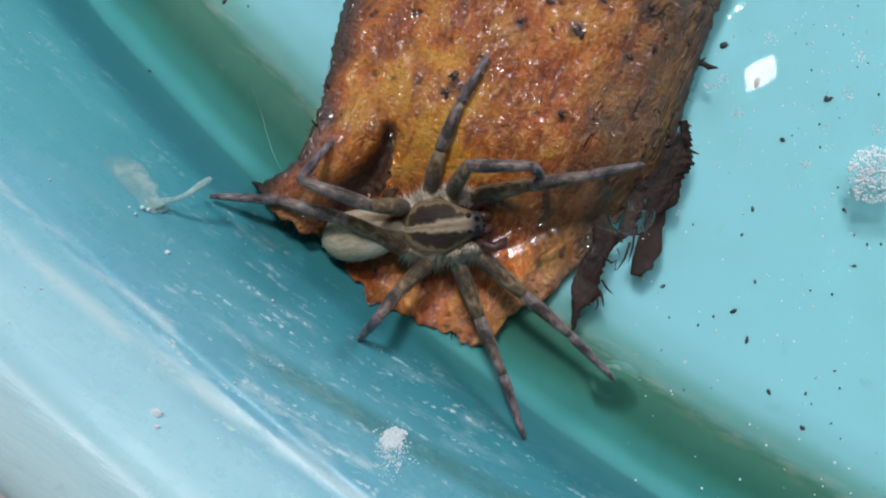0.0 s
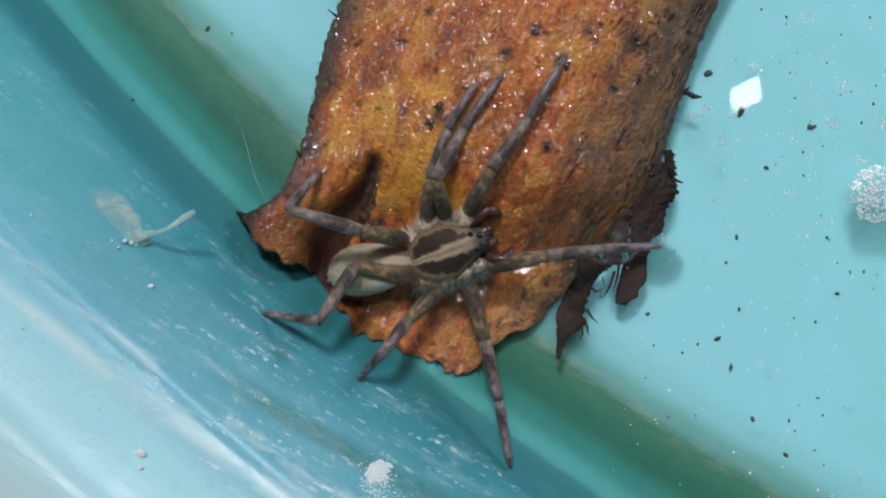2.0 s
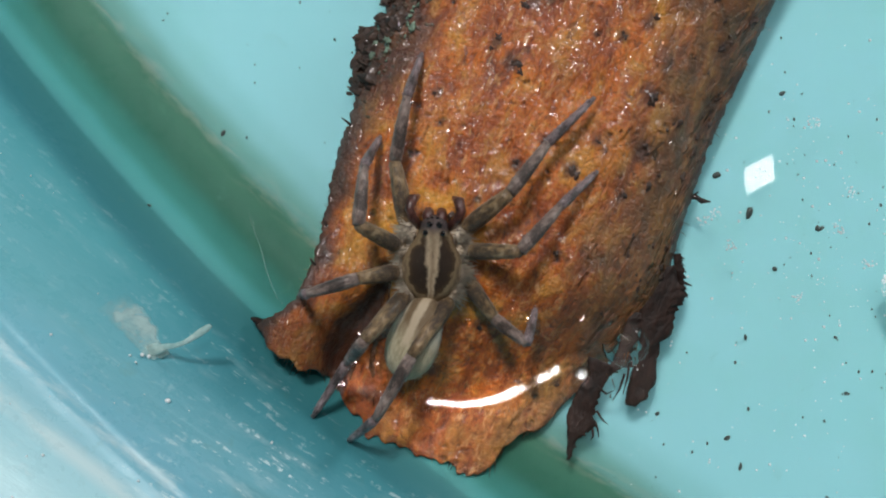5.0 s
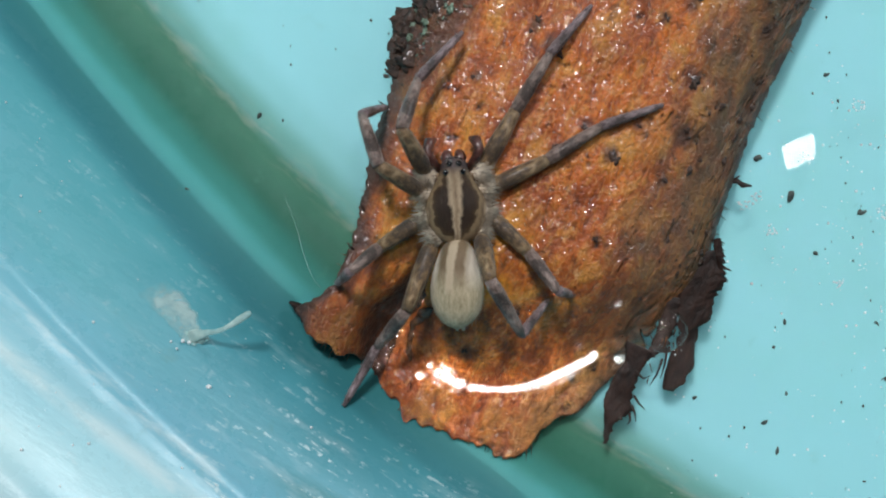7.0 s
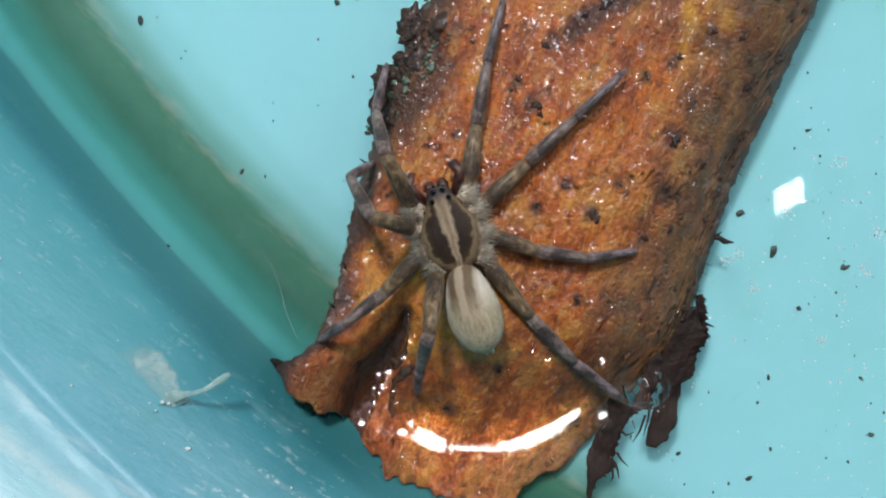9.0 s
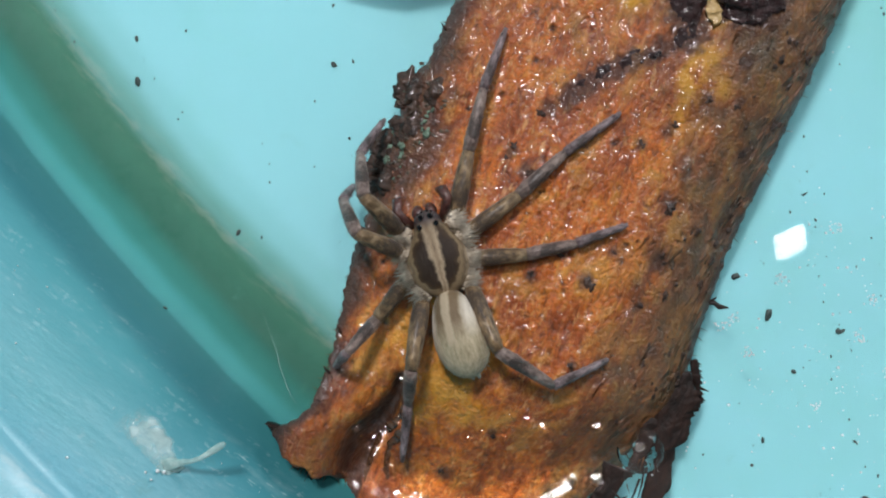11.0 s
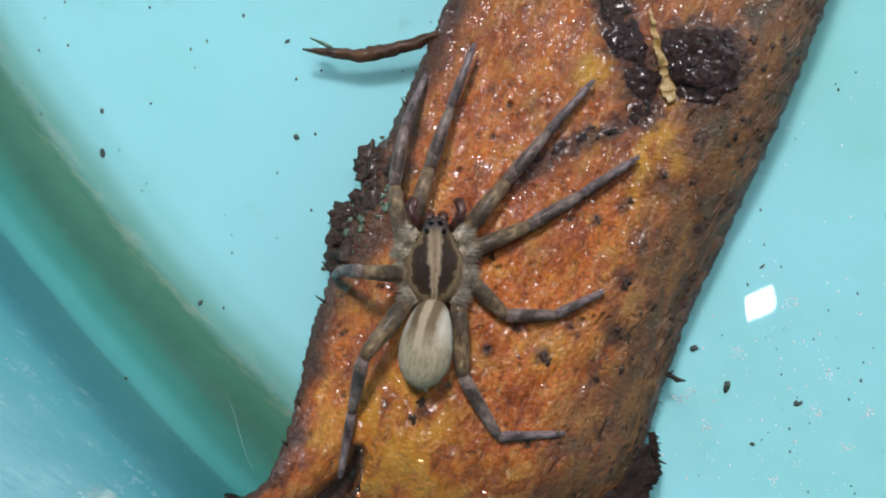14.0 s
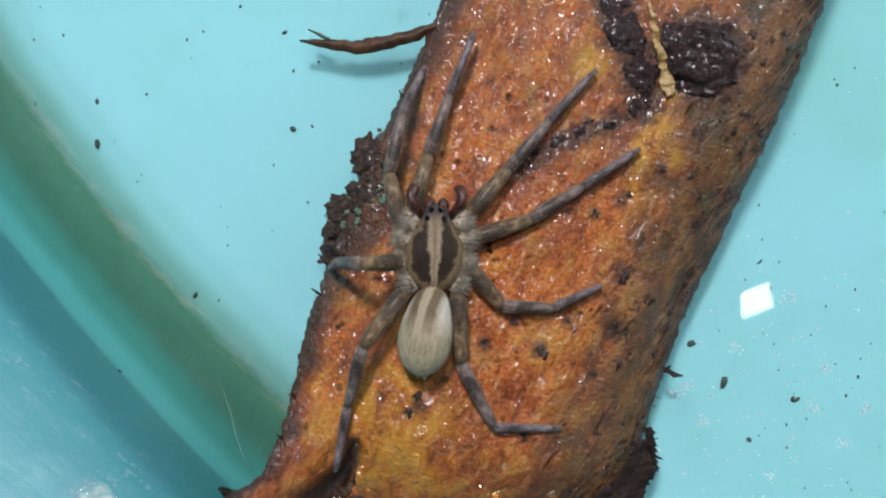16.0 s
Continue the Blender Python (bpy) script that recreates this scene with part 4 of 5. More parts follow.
def water():
    """One sheet; it swells a little beside the bark, shaped to mirror the lamp."""
    xs = [-420, -150] + [-70 + 1.0 * i for i in range(145)] + [150, 480]
    ys = [-400, -150] + [-70 + 1.0 * i for i in range(145)] + [150, 500]
    v, f, index = [], [], {}

    def spot(x, y, high):
        if (x, y, high) not in index:
            index[(x, y, high)] = len(v)
            v.append((x, y, WATER + (rise(x, y) if high else 0.0)))
        return index[(x, y, high)]
    for y0, y1 in zip(ys, ys[1:]):
        for x0, x1 in zip(xs, xs[1:]):
            far = max(math.hypot(x - CENTRE[0], y - CENTRE[1]) for x in (x0, x1) for y in (y0, y1)) - RADIUS
            if far > (45 if max(x1 - x0, y1 - y0) > 2 else 19):
                continue
            high = rise((x0 + x1) / 2, (y0 + y1) / 2) > 0
            f.append((spot(x0, y0, high), spot(x1, y0, high), spot(x1, y1, high), spot(x0, y1, high)))
    ob = mesh_object("water", v, f, M_WATER)
    ob.visible_shadow = False
    tagged(ob, "clear shallow water over the basin floor", "water", kind="structure")
    # the bead of water where the sheet meets the bark's sunken end
    line = ((-8.6, -4.1), (-7.4, -4.75), (-4.9, -4.95), (-2.8, -4.7), (-0.9, -4.05), (0.8, -3.4), (2.4, -2.6), (3.8, -1.65), (5.1, -0.6), (6.2, 0.5), (7.3, 1.6), (8.3, 2.8), (9.2, 3.9), (9.9, 5.0))
    half = (0.25, 1.1, 1.15, 0.9, 0.8, 0.9, 1.2, 1.5, 1.7, 1.8, 1.6, 1.3, 0.9, 0.1)
    bend = (0.10, 0.060, 0.060, 0.12, 0.17, 0.16, 0.12, 0.095, 0.080, 0.076, 0.080, 0.090, 0.10, 0.11)
    vv, ff, cols = [], [], 41
    fine, wid, curl = [], [], []
    for i in range(len(line) - 1):
        for j in range(5):
            q = j / 5
            fine.append((line[i][0] * (1 - q) + line[i + 1][0] * q, line[i][1] * (1 - q) + line[i + 1][1] * q))
            wid.append(half[i] * (1 - q) + half[i + 1] * q)
            curl.append(bend[i] * (1 - q) + bend[i + 1] * q)
    # its skin leans towards the lamp all along, hollowed across as it climbs the bark
    lean, run = [], 0.0
    for i, (u, s) in enumerate(fine):
        a, b = fine[max(i - 4, 0)], fine[min(i + 4, len(fine) - 1)]
        t = Vector((b[0] - a[0], b[1] - a[1])).normalized()
        along = Vector((t.x * CA - t.y * SA, t.x * SA + t.y * CA, 0))
        across = Vector((-t.y * CA - t.x * SA, -t.y * SA + t.x * CA, 0))
        tilt = Vector((-0.056 - 0.0047 * from_bark(u, s)[0], 0.37, 0.92))
        if i:
            run -= tilt.dot(along) / tilt.z * math.hypot(u - fine[i - 1][0], s - fine[i - 1][1])
        lean.append((run, t, -tilt.dot(across) / tilt.z))
    low = min(r for r, _, _ in lean)
    for i, (u, s) in enumerate(fine):
        r, t, slope = lean[i]
        for k in range(cols):
            w = k / (cols - 1)
            q = -wid[i] * (1 - w) + (wid[i] + 1.7 * min(1.0, wid[i])) * w
            uu, ss = u - t.y * q, s + t.x * q
            x, y = from_bark(uu, ss)
            vv.append((x, y, WATER + 0.75 + r - low + 0.5 * curl[i] * q * q + 0.0030 * math.sin(7.0 * q + 1.8 * noise.noise(Vector((i * 0.09, 0.5 * q, 3.0)))) + slope * q))
    for i in range(len(fine) - 1):
        for k in range(cols - 1):
            a = i * cols + k
            ff.append((a, a + 1, a + cols + 1, a + cols))
    bead = mesh_object("water_edge", vv, ff, M_EDGE)
    bead.visible_shadow = False
    tagged(bead, "bright curved edge of water across the bark", "water edge", kind="structure")
    places = ((-8.9, -18.3, 0.42), (-3.9, -19.2, 0.60), (19.6, -10.2, 0.42), (20.0, -17.1, 0.62), (-3.2, -4.5, 0.34), (13.2, -10.0, 0.34), (-5.5, -11.9, 0.40), (-6.3, -13.8, 0.36), (-3.6, -10.0, 0.30), (-4.7, -15.9, 0.28), (-8.7, -10.6, 0.25), (-5.9, -12.9, 0.3), (-6.9, -14.6, 0.3), (-5.0, -14.4, 0.22), (-7.3, -15.8, 0.24), (6.2, -10.6, 0.24), (8.8, -11.3, 0.22), (11.4, -9.0, 0.3))
    places += ((-3.5, -9.2, 0.30), (-4.7, -10.6, 0.26), (-5.3, -11.1, 0.20), (-6.8, -12.4, 0.30), (-7.4, -13.9, 0.20), (-8.0, -16.9, 0.22), (-2.8, -7.9, 0.26), (-2.3, -7.1, 0.20), (-4.1, -11.6, 0.24), (-1.6, -9.9, 0.20), (-3.2, -10.6, 0.18), (-6.0, -11.6, 0.20), (4.1, -5.2, 0.20), (4.6, -11.6, 0.20))
    for x, y, r in places:
        z = max(WATER + (1.3 if x > 19.8 else 1.2 if y < -19 else 0), surface(x, y)) + 0.14
        r *= 1.6 if r > 0.3 else 1.2
        drop = Shape().ball((0, 0, 0), r, r * 0.9, r * 0.042, 10, 18).made("water_drop", M_FILM)
        drop.matrix_basis = pose(x * MM, y * MM, z * MM, -21.5, math.degrees(-0.056 - 0.0047 * x), 0)
        drop.visible_shadow = False
        tagged(drop, "small clear water drop resting on the bark", "water drop", "drops on the bark")
    # flat caps added on the bulge, tilted to carry its highlight
    places = ((24.9, -13.0, 0.9), (26.4, -13.9, 0.55))
    for x, y, r in places:
        drop = Shape().ball((0, 0, 0), r, r * 0.9, r * 0.06, 10, 18).made("water_drop", M_FILM)
        drop.matrix_basis = pose(x * MM, y * MM, (WATER + 2.1) * MM, -22, -10, 0)
        drop.visible_shadow = False
        tagged(drop, "small clear water drop on the water bulge", "water drop")
    big = Shape().ball((0, 0, 0), 2.9, 2.8, 2.1, 20, 36).made("water_drop", M_FILM)
    big.location = (25.31 * MM, -13.74 * MM, (WATER + 0.7) * MM)
    big.visible_shadow = False
    tagged(big, "large clear water bulge between bark and torn strip", "water drop")


# ---- small things in the basin ----
def litter():
    rng = random.Random(11)
    place = ((41.5, 2.3), (37.6, 6.9), (38.6, -25.6), (53.4, -20.0), (50.2, 0.3), (40.2, -29.2), (42.9, -35.6), (-36.3, 31.0), (-36.4, 36.2), (49.8, 0.4), (29.9, -22.6), (41.0, -13.0), (47.0, -40.0), (-32.2, 3.2), (-23.9, 12.3), (51.0, -33.0), (45.8, 17.0),
             (44.6, -4.6), (-12.0, 33.0), (-9.6, 33.4), (-13.2, 45.0), (52.0, -13.0))
    for i, (x, y) in enumerate(place):
        r = (0.66, 0.5, 0.44, 0.42, 0.36, 0.38, 0.34, 0.62, 0.4, 0.36)[i] if i < 10 else rng.uniform(0.2, 0.42)
        z = max(0.0, wall_height(x, y))
        g = Shape().ball((0, 0, 0), r * rng.uniform(0.55, 0.8), r * rng.uniform(0.9, 1.25), r * 0.4, 6, 9, 0.7, i)
        ob = g.made("grit", M_SPECK)
        ob.matrix_basis = pose(x * MM, y * MM, (z + r * 0.25) * MM, 0, 0, rng.uniform(0, 180))
        tagged(ob, "dark speck of grit on the turquoise basin floor", "grit", "grit on the basin floor")
    dust, bubbles = Shape(), Shape()
    for j in range(420):
        x, y = (rng.uniform(20, 70), rng.uniform(-60, 70)) if j % 3 else (rng.uniform(-60, 20), rng.uniform(10, 70))
        if on_bark(x, y) or math.hypot(x - CENTRE[0], y - CENTRE[1]) > RADIUS + 1:
            continue
        r = 0.06 + 0.12 * rng.random() ** 2
        dust.ball((x, y, r * 0.3), r, r * 1.4, r * 0.5, 4, 6, 0.6, j)
    for j in range(480):
        a, b = rng.gauss(0, 1), rng.gauss(0, 1)
        x, y = (GLINT[0] + 4 + 7 * a, GLINT[1] - 14 + 16 * b) if j % 2 else (rng.uniform(24, 62), rng.uniform(-52, 46))
        if on_bark(x, y) or to_bark(x, y)[0] < 18 or math.hypot(x - CENTRE[0], y - CENTRE[1]) > RADIUS + 12:
            continue
        r = 0.055 + 0.14 * rng.random() ** 3
        bubbles.ball((x, y, water_level(x, y) + 0.02), r, r, r * 0.7, 5, 8)
    for j in range(70):
        d, a = rng.uniform(16.5, 34), radians(227.5 + rng.uniform(-9, 9))
        x, y = CENTRE[0] + (RADIUS + d) * math.cos(a), CENTRE[1] + (RADIUS + d) * math.sin(a)
        r = 0.05 + 0.14 * rng.random() ** 2
        bubbles.ball((x, y, wall_height(x, y) + 0.1), r, r, r, 5, 8)
    tagged(dust.made("dust", M_SPECK), "fine dark dust on the basin floor", "dust", kind="stuff")
    tagged(bubbles.made("bubbles", M_FOAM), "tiny bright bubbles on the water", "bubbles", kind="stuff")
    foam = Shape()
    for j in range(620):
        a, q = rng.uniform(0, math.tau), math.sqrt(rng.random())
        q *= 1 + 0.25 * noise.noise(Vector((math.cos(a) * 2, math.sin(a) * 2, 4.0)))
        r = 0.07 + 0.17 * rng.random() ** 2
        foam.ball((3.2 * q * math.cos(a), 3.6 * q * math.sin(a), r * 0.4), r, r, r * 0.8, 5, 8)
    ob = foam.made("foam_patch", M_FOAM)
    tagged(ob, "small round patch of white foam bubbles on the water", "foam")
    drifting = ob
    # white beads added as the lamp's glint low on the basin wall
    froth = Shape()
    WALL_GLINT = (-2.8, -38.4)
    for j in range(420):
        q = rng.random() ** 2
        x, y = WALL_GLINT[0] + 0.8 * q + rng.gauss(0, 0.7 + 0.3 * q), WALL_GLINT[1] - 3.0 * q + rng.gauss(0, 0.55)
        r = 0.04 + 0.10 * rng.random() ** 2
        froth.ball((x, y, wall_height(x, y) + r * 0.3), r, r, r * 0.8, 5, 8)
    for j in range(240):
        a, q = rng.uniform(0, math.tau), rng.random() ** 0.7
        q *= 1 + 0.3 * noise.noise(Vector((math.cos(a) * 1.5, math.sin(a) * 1.5, 2.0)))
        x, y = WALL_GLINT[0] + 1.25 * q * math.cos(a) + 0.3 * q, WALL_GLINT[1] + 0.95 * q * math.sin(a)
        r = rng.uniform(0.12, 0.24)
        froth.ball((x, y, wall_height(x, y) + 0.1), r, r, r * 0.8, 6, 10, 0.3, j)
    tagged(froth.made("froth", M_FOAM), "bright white froth clinging to the basin wall", "foam")
    for x, y in ((45.8, -8.2), (47.8, 13.0), (36.2, 2.2), (41.8, 7.0), (50.6, 0.3), (56.7, 0.1), (34.8, 1.2), (52.0, 4.7), (54.0, -4.0), (37.9, -1.8)):
        g = Shape()
        for j in range(16):
            r = rng.uniform(0.06, 0.17)
            g.ball((rng.gauss(0, 0.40), rng.gauss(0, 0.40), r * 0.4), r, r, r * 0.8, 5, 8)
        ob = g.made("foam_fleck", M_FOAM)
        ob.location = (x * MM, y * MM, water_level(x, y) * MM)
        tagged(ob, "tiny cluster of white bubbles on the water", "foam")
    # the pale slime stuck to the wall: a flattened blot with a raised tail
    thing = new("slime_fleck")
    x0, y0 = -29.0, -13.5
    thing.location = (x0 * MM, y0 * MM, 0)
    tagged(thing, "pale green slime fleck with a tail, stuck to the basin wall", "slime")

    def foot(x, y, lift):
        return (x - x0, y - y0, wall_height(x, y) + lift)
    rows, cols, v, f, depth = 30, 18, [], [], []
    for i in range(rows):
        q = i / (rows - 1)
        for k in range(cols):
            w = k / (cols - 1)
            left, right = (-34.6 + 5.6 * q, -8.6 - 5.6 * q), (-32.6 + 4.9 * q + 0.9 * math.sin(math.pi * q), -7.0 - 7.2 * q + 0.3 * math.sin(math.pi * q))
            x = left[0] * (1 - w) + right[0] * w + 0.3 * noise.noise(Vector((q * 9, w * 3, 1.0)))
            y = left[1] * (1 - w) + right[1] * w + 0.3 * noise.noise(Vector((q * 9, w * 3, 4.0)))
            v.append(foot(x, y, 0.14 + 0.3 * ease(0.75, 1.0, q) + 0.08 * noise.noise(Vector((x, y, 0)))))
            rag = 0.55 * noise.noise(Vector((x * 1.1, y * 1.1, 3.0))) + 0.3 * noise.noise(Vector((x * 3, y * 3, 6.0)))
            depth.append(max(0.0, min(1.0, 2.6 * math.sin(math.pi * min(1.0, q * 0.94)) ** 0.5 * math.sin(math.pi * w) ** 0.5 * (0.20 + 0.6 * q + 0.25 * (1 - w) + 0.7 * rag))))
    for i in range(rows - 1):
        for k in range(cols - 1):
            a = i * cols + k
            f.append((a, a + cols, a + cols + 1, a + 1))
    blot = mesh_object("blot", v, f, M_HAZE, thing)
    blot.data.attributes.new("depth", "FLOAT", "POINT").data.foreach_set("value", depth)
    Shape().ball(foot(-28.6, -13.4, 0.2), 1.3, 0.8, 0.5, 10, 18, 0.6, 1).made("clot", M_SLIME, thing)
    for x, y, r in ((-29.5, -13.7, 0.24), (-28.9, -13.9, 0.22), (-29.9, -14.4, 0.14)):
        Shape().ball(foot(x, y, 0.55), r, r, r * 0.8, 8, 12).made("bubble", M_FOAM, thing, "tiny white bubble in the slime")
    Shape().tube([(q[0] - x0, q[1] - y0, q[2]) for q in ((-29.0, -13.5, 15.0), (-28.0, -13.2, 15.1), (-27.0, -12.9, 15.3), (-26.0, -12.75, 15.6), (-25.0, -12.4, 15.8), (-24.1, -11.9, 16.0), (-23.2, -11.3, 16.2), (-22.4, -10.8, 16.3), (-22.0, -10.5, 16.3))],
                 [0.7, 0.55, 0.38, 0.28, 0.27, 0.33, 0.42, 0.40, 0.2], 12, 0.6).made("tail", M_SLIME, thing)
    # small white beads that stand for reflected dots of light
    for x, y, r in ((-26.4, -18.5, 0.26), (-23.8, -33.4, 0.46), (-23.5, -34.5, 0.24)):
        dot = Shape().ball((0, 0, 0), r * 1.3, r, r * 0.7, 8, 12, 0.2, x).made("wall_glint_bead", M_FOAM)
        dot.location = (x * MM, y * MM, (wall_height(x, y) + 0.2) * MM)
        tagged(dot, "tiny white bubble clinging to the basin wall", "bubble", "bubbles on the wall")
    hair = Shape()
    hair.tube([(-20.7, 2.9, 2.0), (-19.9, 0.5, 2.0), (-19.0, -1.9, 2.0), (-18.4, -4.4, 2.0), (-17.7, -6.4, 2.0), (-17.0, -8.0, 2.0), (-16.3, -8.8, 2.0)], [0.02, 0.03, 0.04, 0.04, 0.04, 0.03, 0.02], 6)
    tagged(hair.made("thread", M_THREAD), "thin pale thread lying in the water", "thread")
    return drifting


# ---- the spider: x to its right, y forward ----
REACH = {"1": (7.8, 7.4, 7.9), "2": (7.6, 7.2, 7.8), "3": (6.4, 5.8, 6.2), "4": (8.9, 8.2, 7.8)}      # femur, tibia and tarsus of each pair
HIPS = {"L1": (-2.9, 3.0), "L2": (-3.4, 1.0), "L3": (-3.3, -1.5), "L4": (-2.5, -3.8), "R1": (2.9, 3.0), "R2": (3.4, 1.0), "R3": (3.3, -1.5), "R4": (2.5, -3.8)}
HIP_Z = -0.6


def hairs(shape, rng, count, length, spot, width=0.034):
    for _ in range(count):
        p, way = spot()
        shape.spike(p, way, length * rng.uniform(0.6, 1.3), width)


def limb(name, length, radii, material, parent, rng, count):
    """One leg piece, along +y from its joint."""
    s, n = Shape(), len(radii)
    pts = [(0, length * i / (n - 1), 0.18 * math.sin(math.pi * i / (n - 1))) for i in range(n)]
    s.tube(pts, radii, 12, 0.92)

    def spot():
        q, a = rng.random(), rng.uniform(0, math.tau)
        r = radii[min(n - 1, int(q * (n - 1) + 0.5))] * 0.95
        return (r * math.cos(a), length * q, r * math.sin(a)), (math.cos(a), 0.9, math.sin(a))
    hairs(s, rng, count, 0.34, spot)
    return s.made(name, material, parent)


def spider():
    rng = random.Random(21)
    thing = new("spider")
    tagged(thing, "large brown wolf spider with a striped carapace, standing on wet bark", "spider")
    # carapace: pear-shaped, with a raised head
    v, f, rings, sides = [], [], 22, 28
    for i in range(rings + 1):
        y = -4.9 + 9.9 * i / rings
        q = i / rings
        half = 3.6 * math.sqrt(max(0.0, 1 - ((q - 0.42) / 0.43) ** 2)) if q < 0.42 else 3.6 - 2.05 * ease(0.40, 0.90, q)
        half *= math.sqrt(max(0.0, 1 - max(0, (q - 0.88) / 0.125) ** 2)) if q > 0.88 else 1
        half = max(half, 0.25)
        high = (1.25 + 0.75 * ease(0.0, 0.45, q) + 0.25 * ease(0.6, 0.85, q)) * (math.sqrt(max(0.02, 1 - max(0, (q - 0.86) / 0.15) ** 2)) if q > 0.86 else 1) * (0.5 + 0.5 * ease(0, 0.14, q))
        for k in range(sides):
            a = math.tau * k / sides
            c, sn = math.cos(a), math.sin(a)
            z = high * sn if sn > 0 else 1.0 * sn
            groove = 0.22 * math.exp(-((half * c) / 0.3) ** 2) * math.exp(-((q - 0.32) / 0.10) ** 2) if sn > 0 else 0
            v.append((half * c, y, z - groove))
    for i in range(rings):
        for k in range(sides):
            a, b = i * sides + k, i * sides + (k + 1) % sides
            f.append((a, b, b + sides, a + sides))
    f += [tuple(reversed(range(sides))), tuple(rings * sides + k for k in range(sides))]
    s = Shape()
    s.v, s.f = v, f

    def spot():
        y = rng.uniform(-4.4, 3.8)
        side = rng.choice((-1, 1))
        x = side * 3.6 * math.sqrt(max(0.05, 1 - (y / 5.6) ** 2)) * rng.uniform(0.86, 1.02)
        return (x, y, rng.uniform(-0.1, 0.9)), (side * 1.0, rng.uniform(-0.8, 0.3), 0.35)
    hairs(s, rng, 420, 0.75, spot)
    carapace = s.made("carapace", M_CARAPACE, thing, "brown carapace with a pale middle stripe")
    for x, y, z, r in ((-0.52, 4.15, 1.95, 0.38), (0.52, 4.15, 1.95, 0.38), (-0.95, 3.2, 1.95, 0.34), (0.95, 3.2, 1.95, 0.34), (-0.3, 4.8, 1.15, 0.2), (0.3, 4.8, 1.15, 0.2), (-0.75, 4.65, 1.1, 0.17), (0.75, 4.65, 1.1, 0.17)):
        Shape().ball((x, y, z), r, r, r, 8, 12).made("eye", M_EYE, carapace, "glossy black eye")
    for side in (-1, 1):
        Shape().tube([(0.65 * side, 4.2, 0.3), (0.75 * side, 4.9, 0.0), (0.7 * side, 5.3, -0.9), (0.5 * side, 5.4, -1.7)], [0.6, 0.72, 0.6, 0.25], 10).made("chelicera", M_FANG, thing, "dark bristly chelicera")
        palp = Shape().tube([(1.6 * side, 3.6, -0.2), (2.5 * side, 4.7, 0.6), (2.9 * side, 5.7, 0.7), (2.6 * side, 6.7, 0.2), (2.0 * side, 7.0, -0.8)], [0.42, 0.55, 0.56, 0.66, 0.28], 10)

        def pspot():
            q, a = rng.random(), rng.uniform(0, math.tau)
            return (2.6 * side + 0.4 * math.cos(a), 4.6 + 2.0 * q, 0.4 + 0.45 * math.sin(a)), (math.cos(a), 0.8, math.sin(a))
        hairs(palp, rng, 50, 0.5, pspot)
        palp.made("palp", M_FANG, thing, "dark curled palp")
    # abdomen, from the waist backwards
    s, n = Shape(), 30
    pts, rad = [], []
    for i in range(n + 1):
        q = i / n
        pts.append((0, 0.4 - 10.3 * q, 0.25 * math.sin(math.pi * q)))
        rad.append(lerp_rows(((0, 0.3), (0.05, 1.25), (0.12, 1.85), (0.25, 2.42), (0.4, 2.85), (0.55, 3.08), (0.68, 3.02), (0.8, 2.68), (0.9, 2.02), (0.96, 1.3), (1.0, 0.35)), q))
    s.tube(pts, rad, 26, 0.84)

    def aspot():
        q, a = rng.uniform(0.06, 0.97), rng.uniform(-0.3, math.pi + 0.3)
        r = rad[int(q * n + 0.5)]
        return (r * math.cos(a), 0.4 - 10.3 * q, 0.84 * r * math.sin(a)), (math.cos(a) * 0.5, -1, math.sin(a) * 0.5)
    hairs(s, rng, 800, 0.26, aspot)
    abdomen = s.made("abdomen", M_ABDOMEN, thing, "plump beige-grey hairy abdomen")
    for side in (-1, 1):
        Shape().tube([(0.35 * side, -9.5, -0.7), (0.4 * side, -10.2, -0.9)], [0.32, 0.16], 8).made("spinneret", M_COXA, abdomen)
    legs = {}
    for key, (hx, hy) in HIPS.items():
        side = -1 if key[0] == "L" else 1
        s = Shape().tube([(hx * 0.5, hy * 0.7, HIP_Z - 0.2), (hx * 0.85, hy * 0.92, HIP_Z + 0.0), (hx * 1.06, hy * 1.06, HIP_Z + 0.05)], [0.85, 0.85, 0.45], 12)
        coxa = s.made("coxa", M_LEG_NEAR, thing, "brown coxa")
        tuft = Shape()

        def cspot():
            a, k = rng.uniform(0, math.tau), math.sqrt(rng.random())
            return (hx * 0.96 + 1.0 * k * math.cos(a), hy * 0.98 + 1.15 * k * math.sin(a), HIP_Z + 0.35 + 0.75 * (1 - k * k)), (side * 1.0 + 0.6 * k * math.cos(a), 0.8 * k * math.sin(a) - 0.15, 0.30)
        hairs(tuft, rng, 210, 1.3, cspot, 0.085)
        tuft.made("hair_tuft", M_COXA, coxa, "cream hair tuft")
        big = 0.97 if key[1] in "14" else 0.92
        legs[key] = (limb("femur", REACH[key[1]][0], [0.66 * big, 0.98 * big, 1.06 * big, 1.02 * big, 0.94 * big, 0.82, 0.68], M_LEG_NEAR, thing, rng, 190),
                     limb("tibia", REACH[key[1]][1], [0.68, 0.78, 0.76, 0.72, 0.66, 0.60, 0.46], M_LEG_MID, thing, rng, 170),
                     limb("tarsus", REACH[key[1]][2], [0.54, 0.60, 0.56, 0.50, 0.46, 0.42, 0.38, 0.22], M_LEG_FAR, thing, rng, 130))
    return thing, abdomen, legs


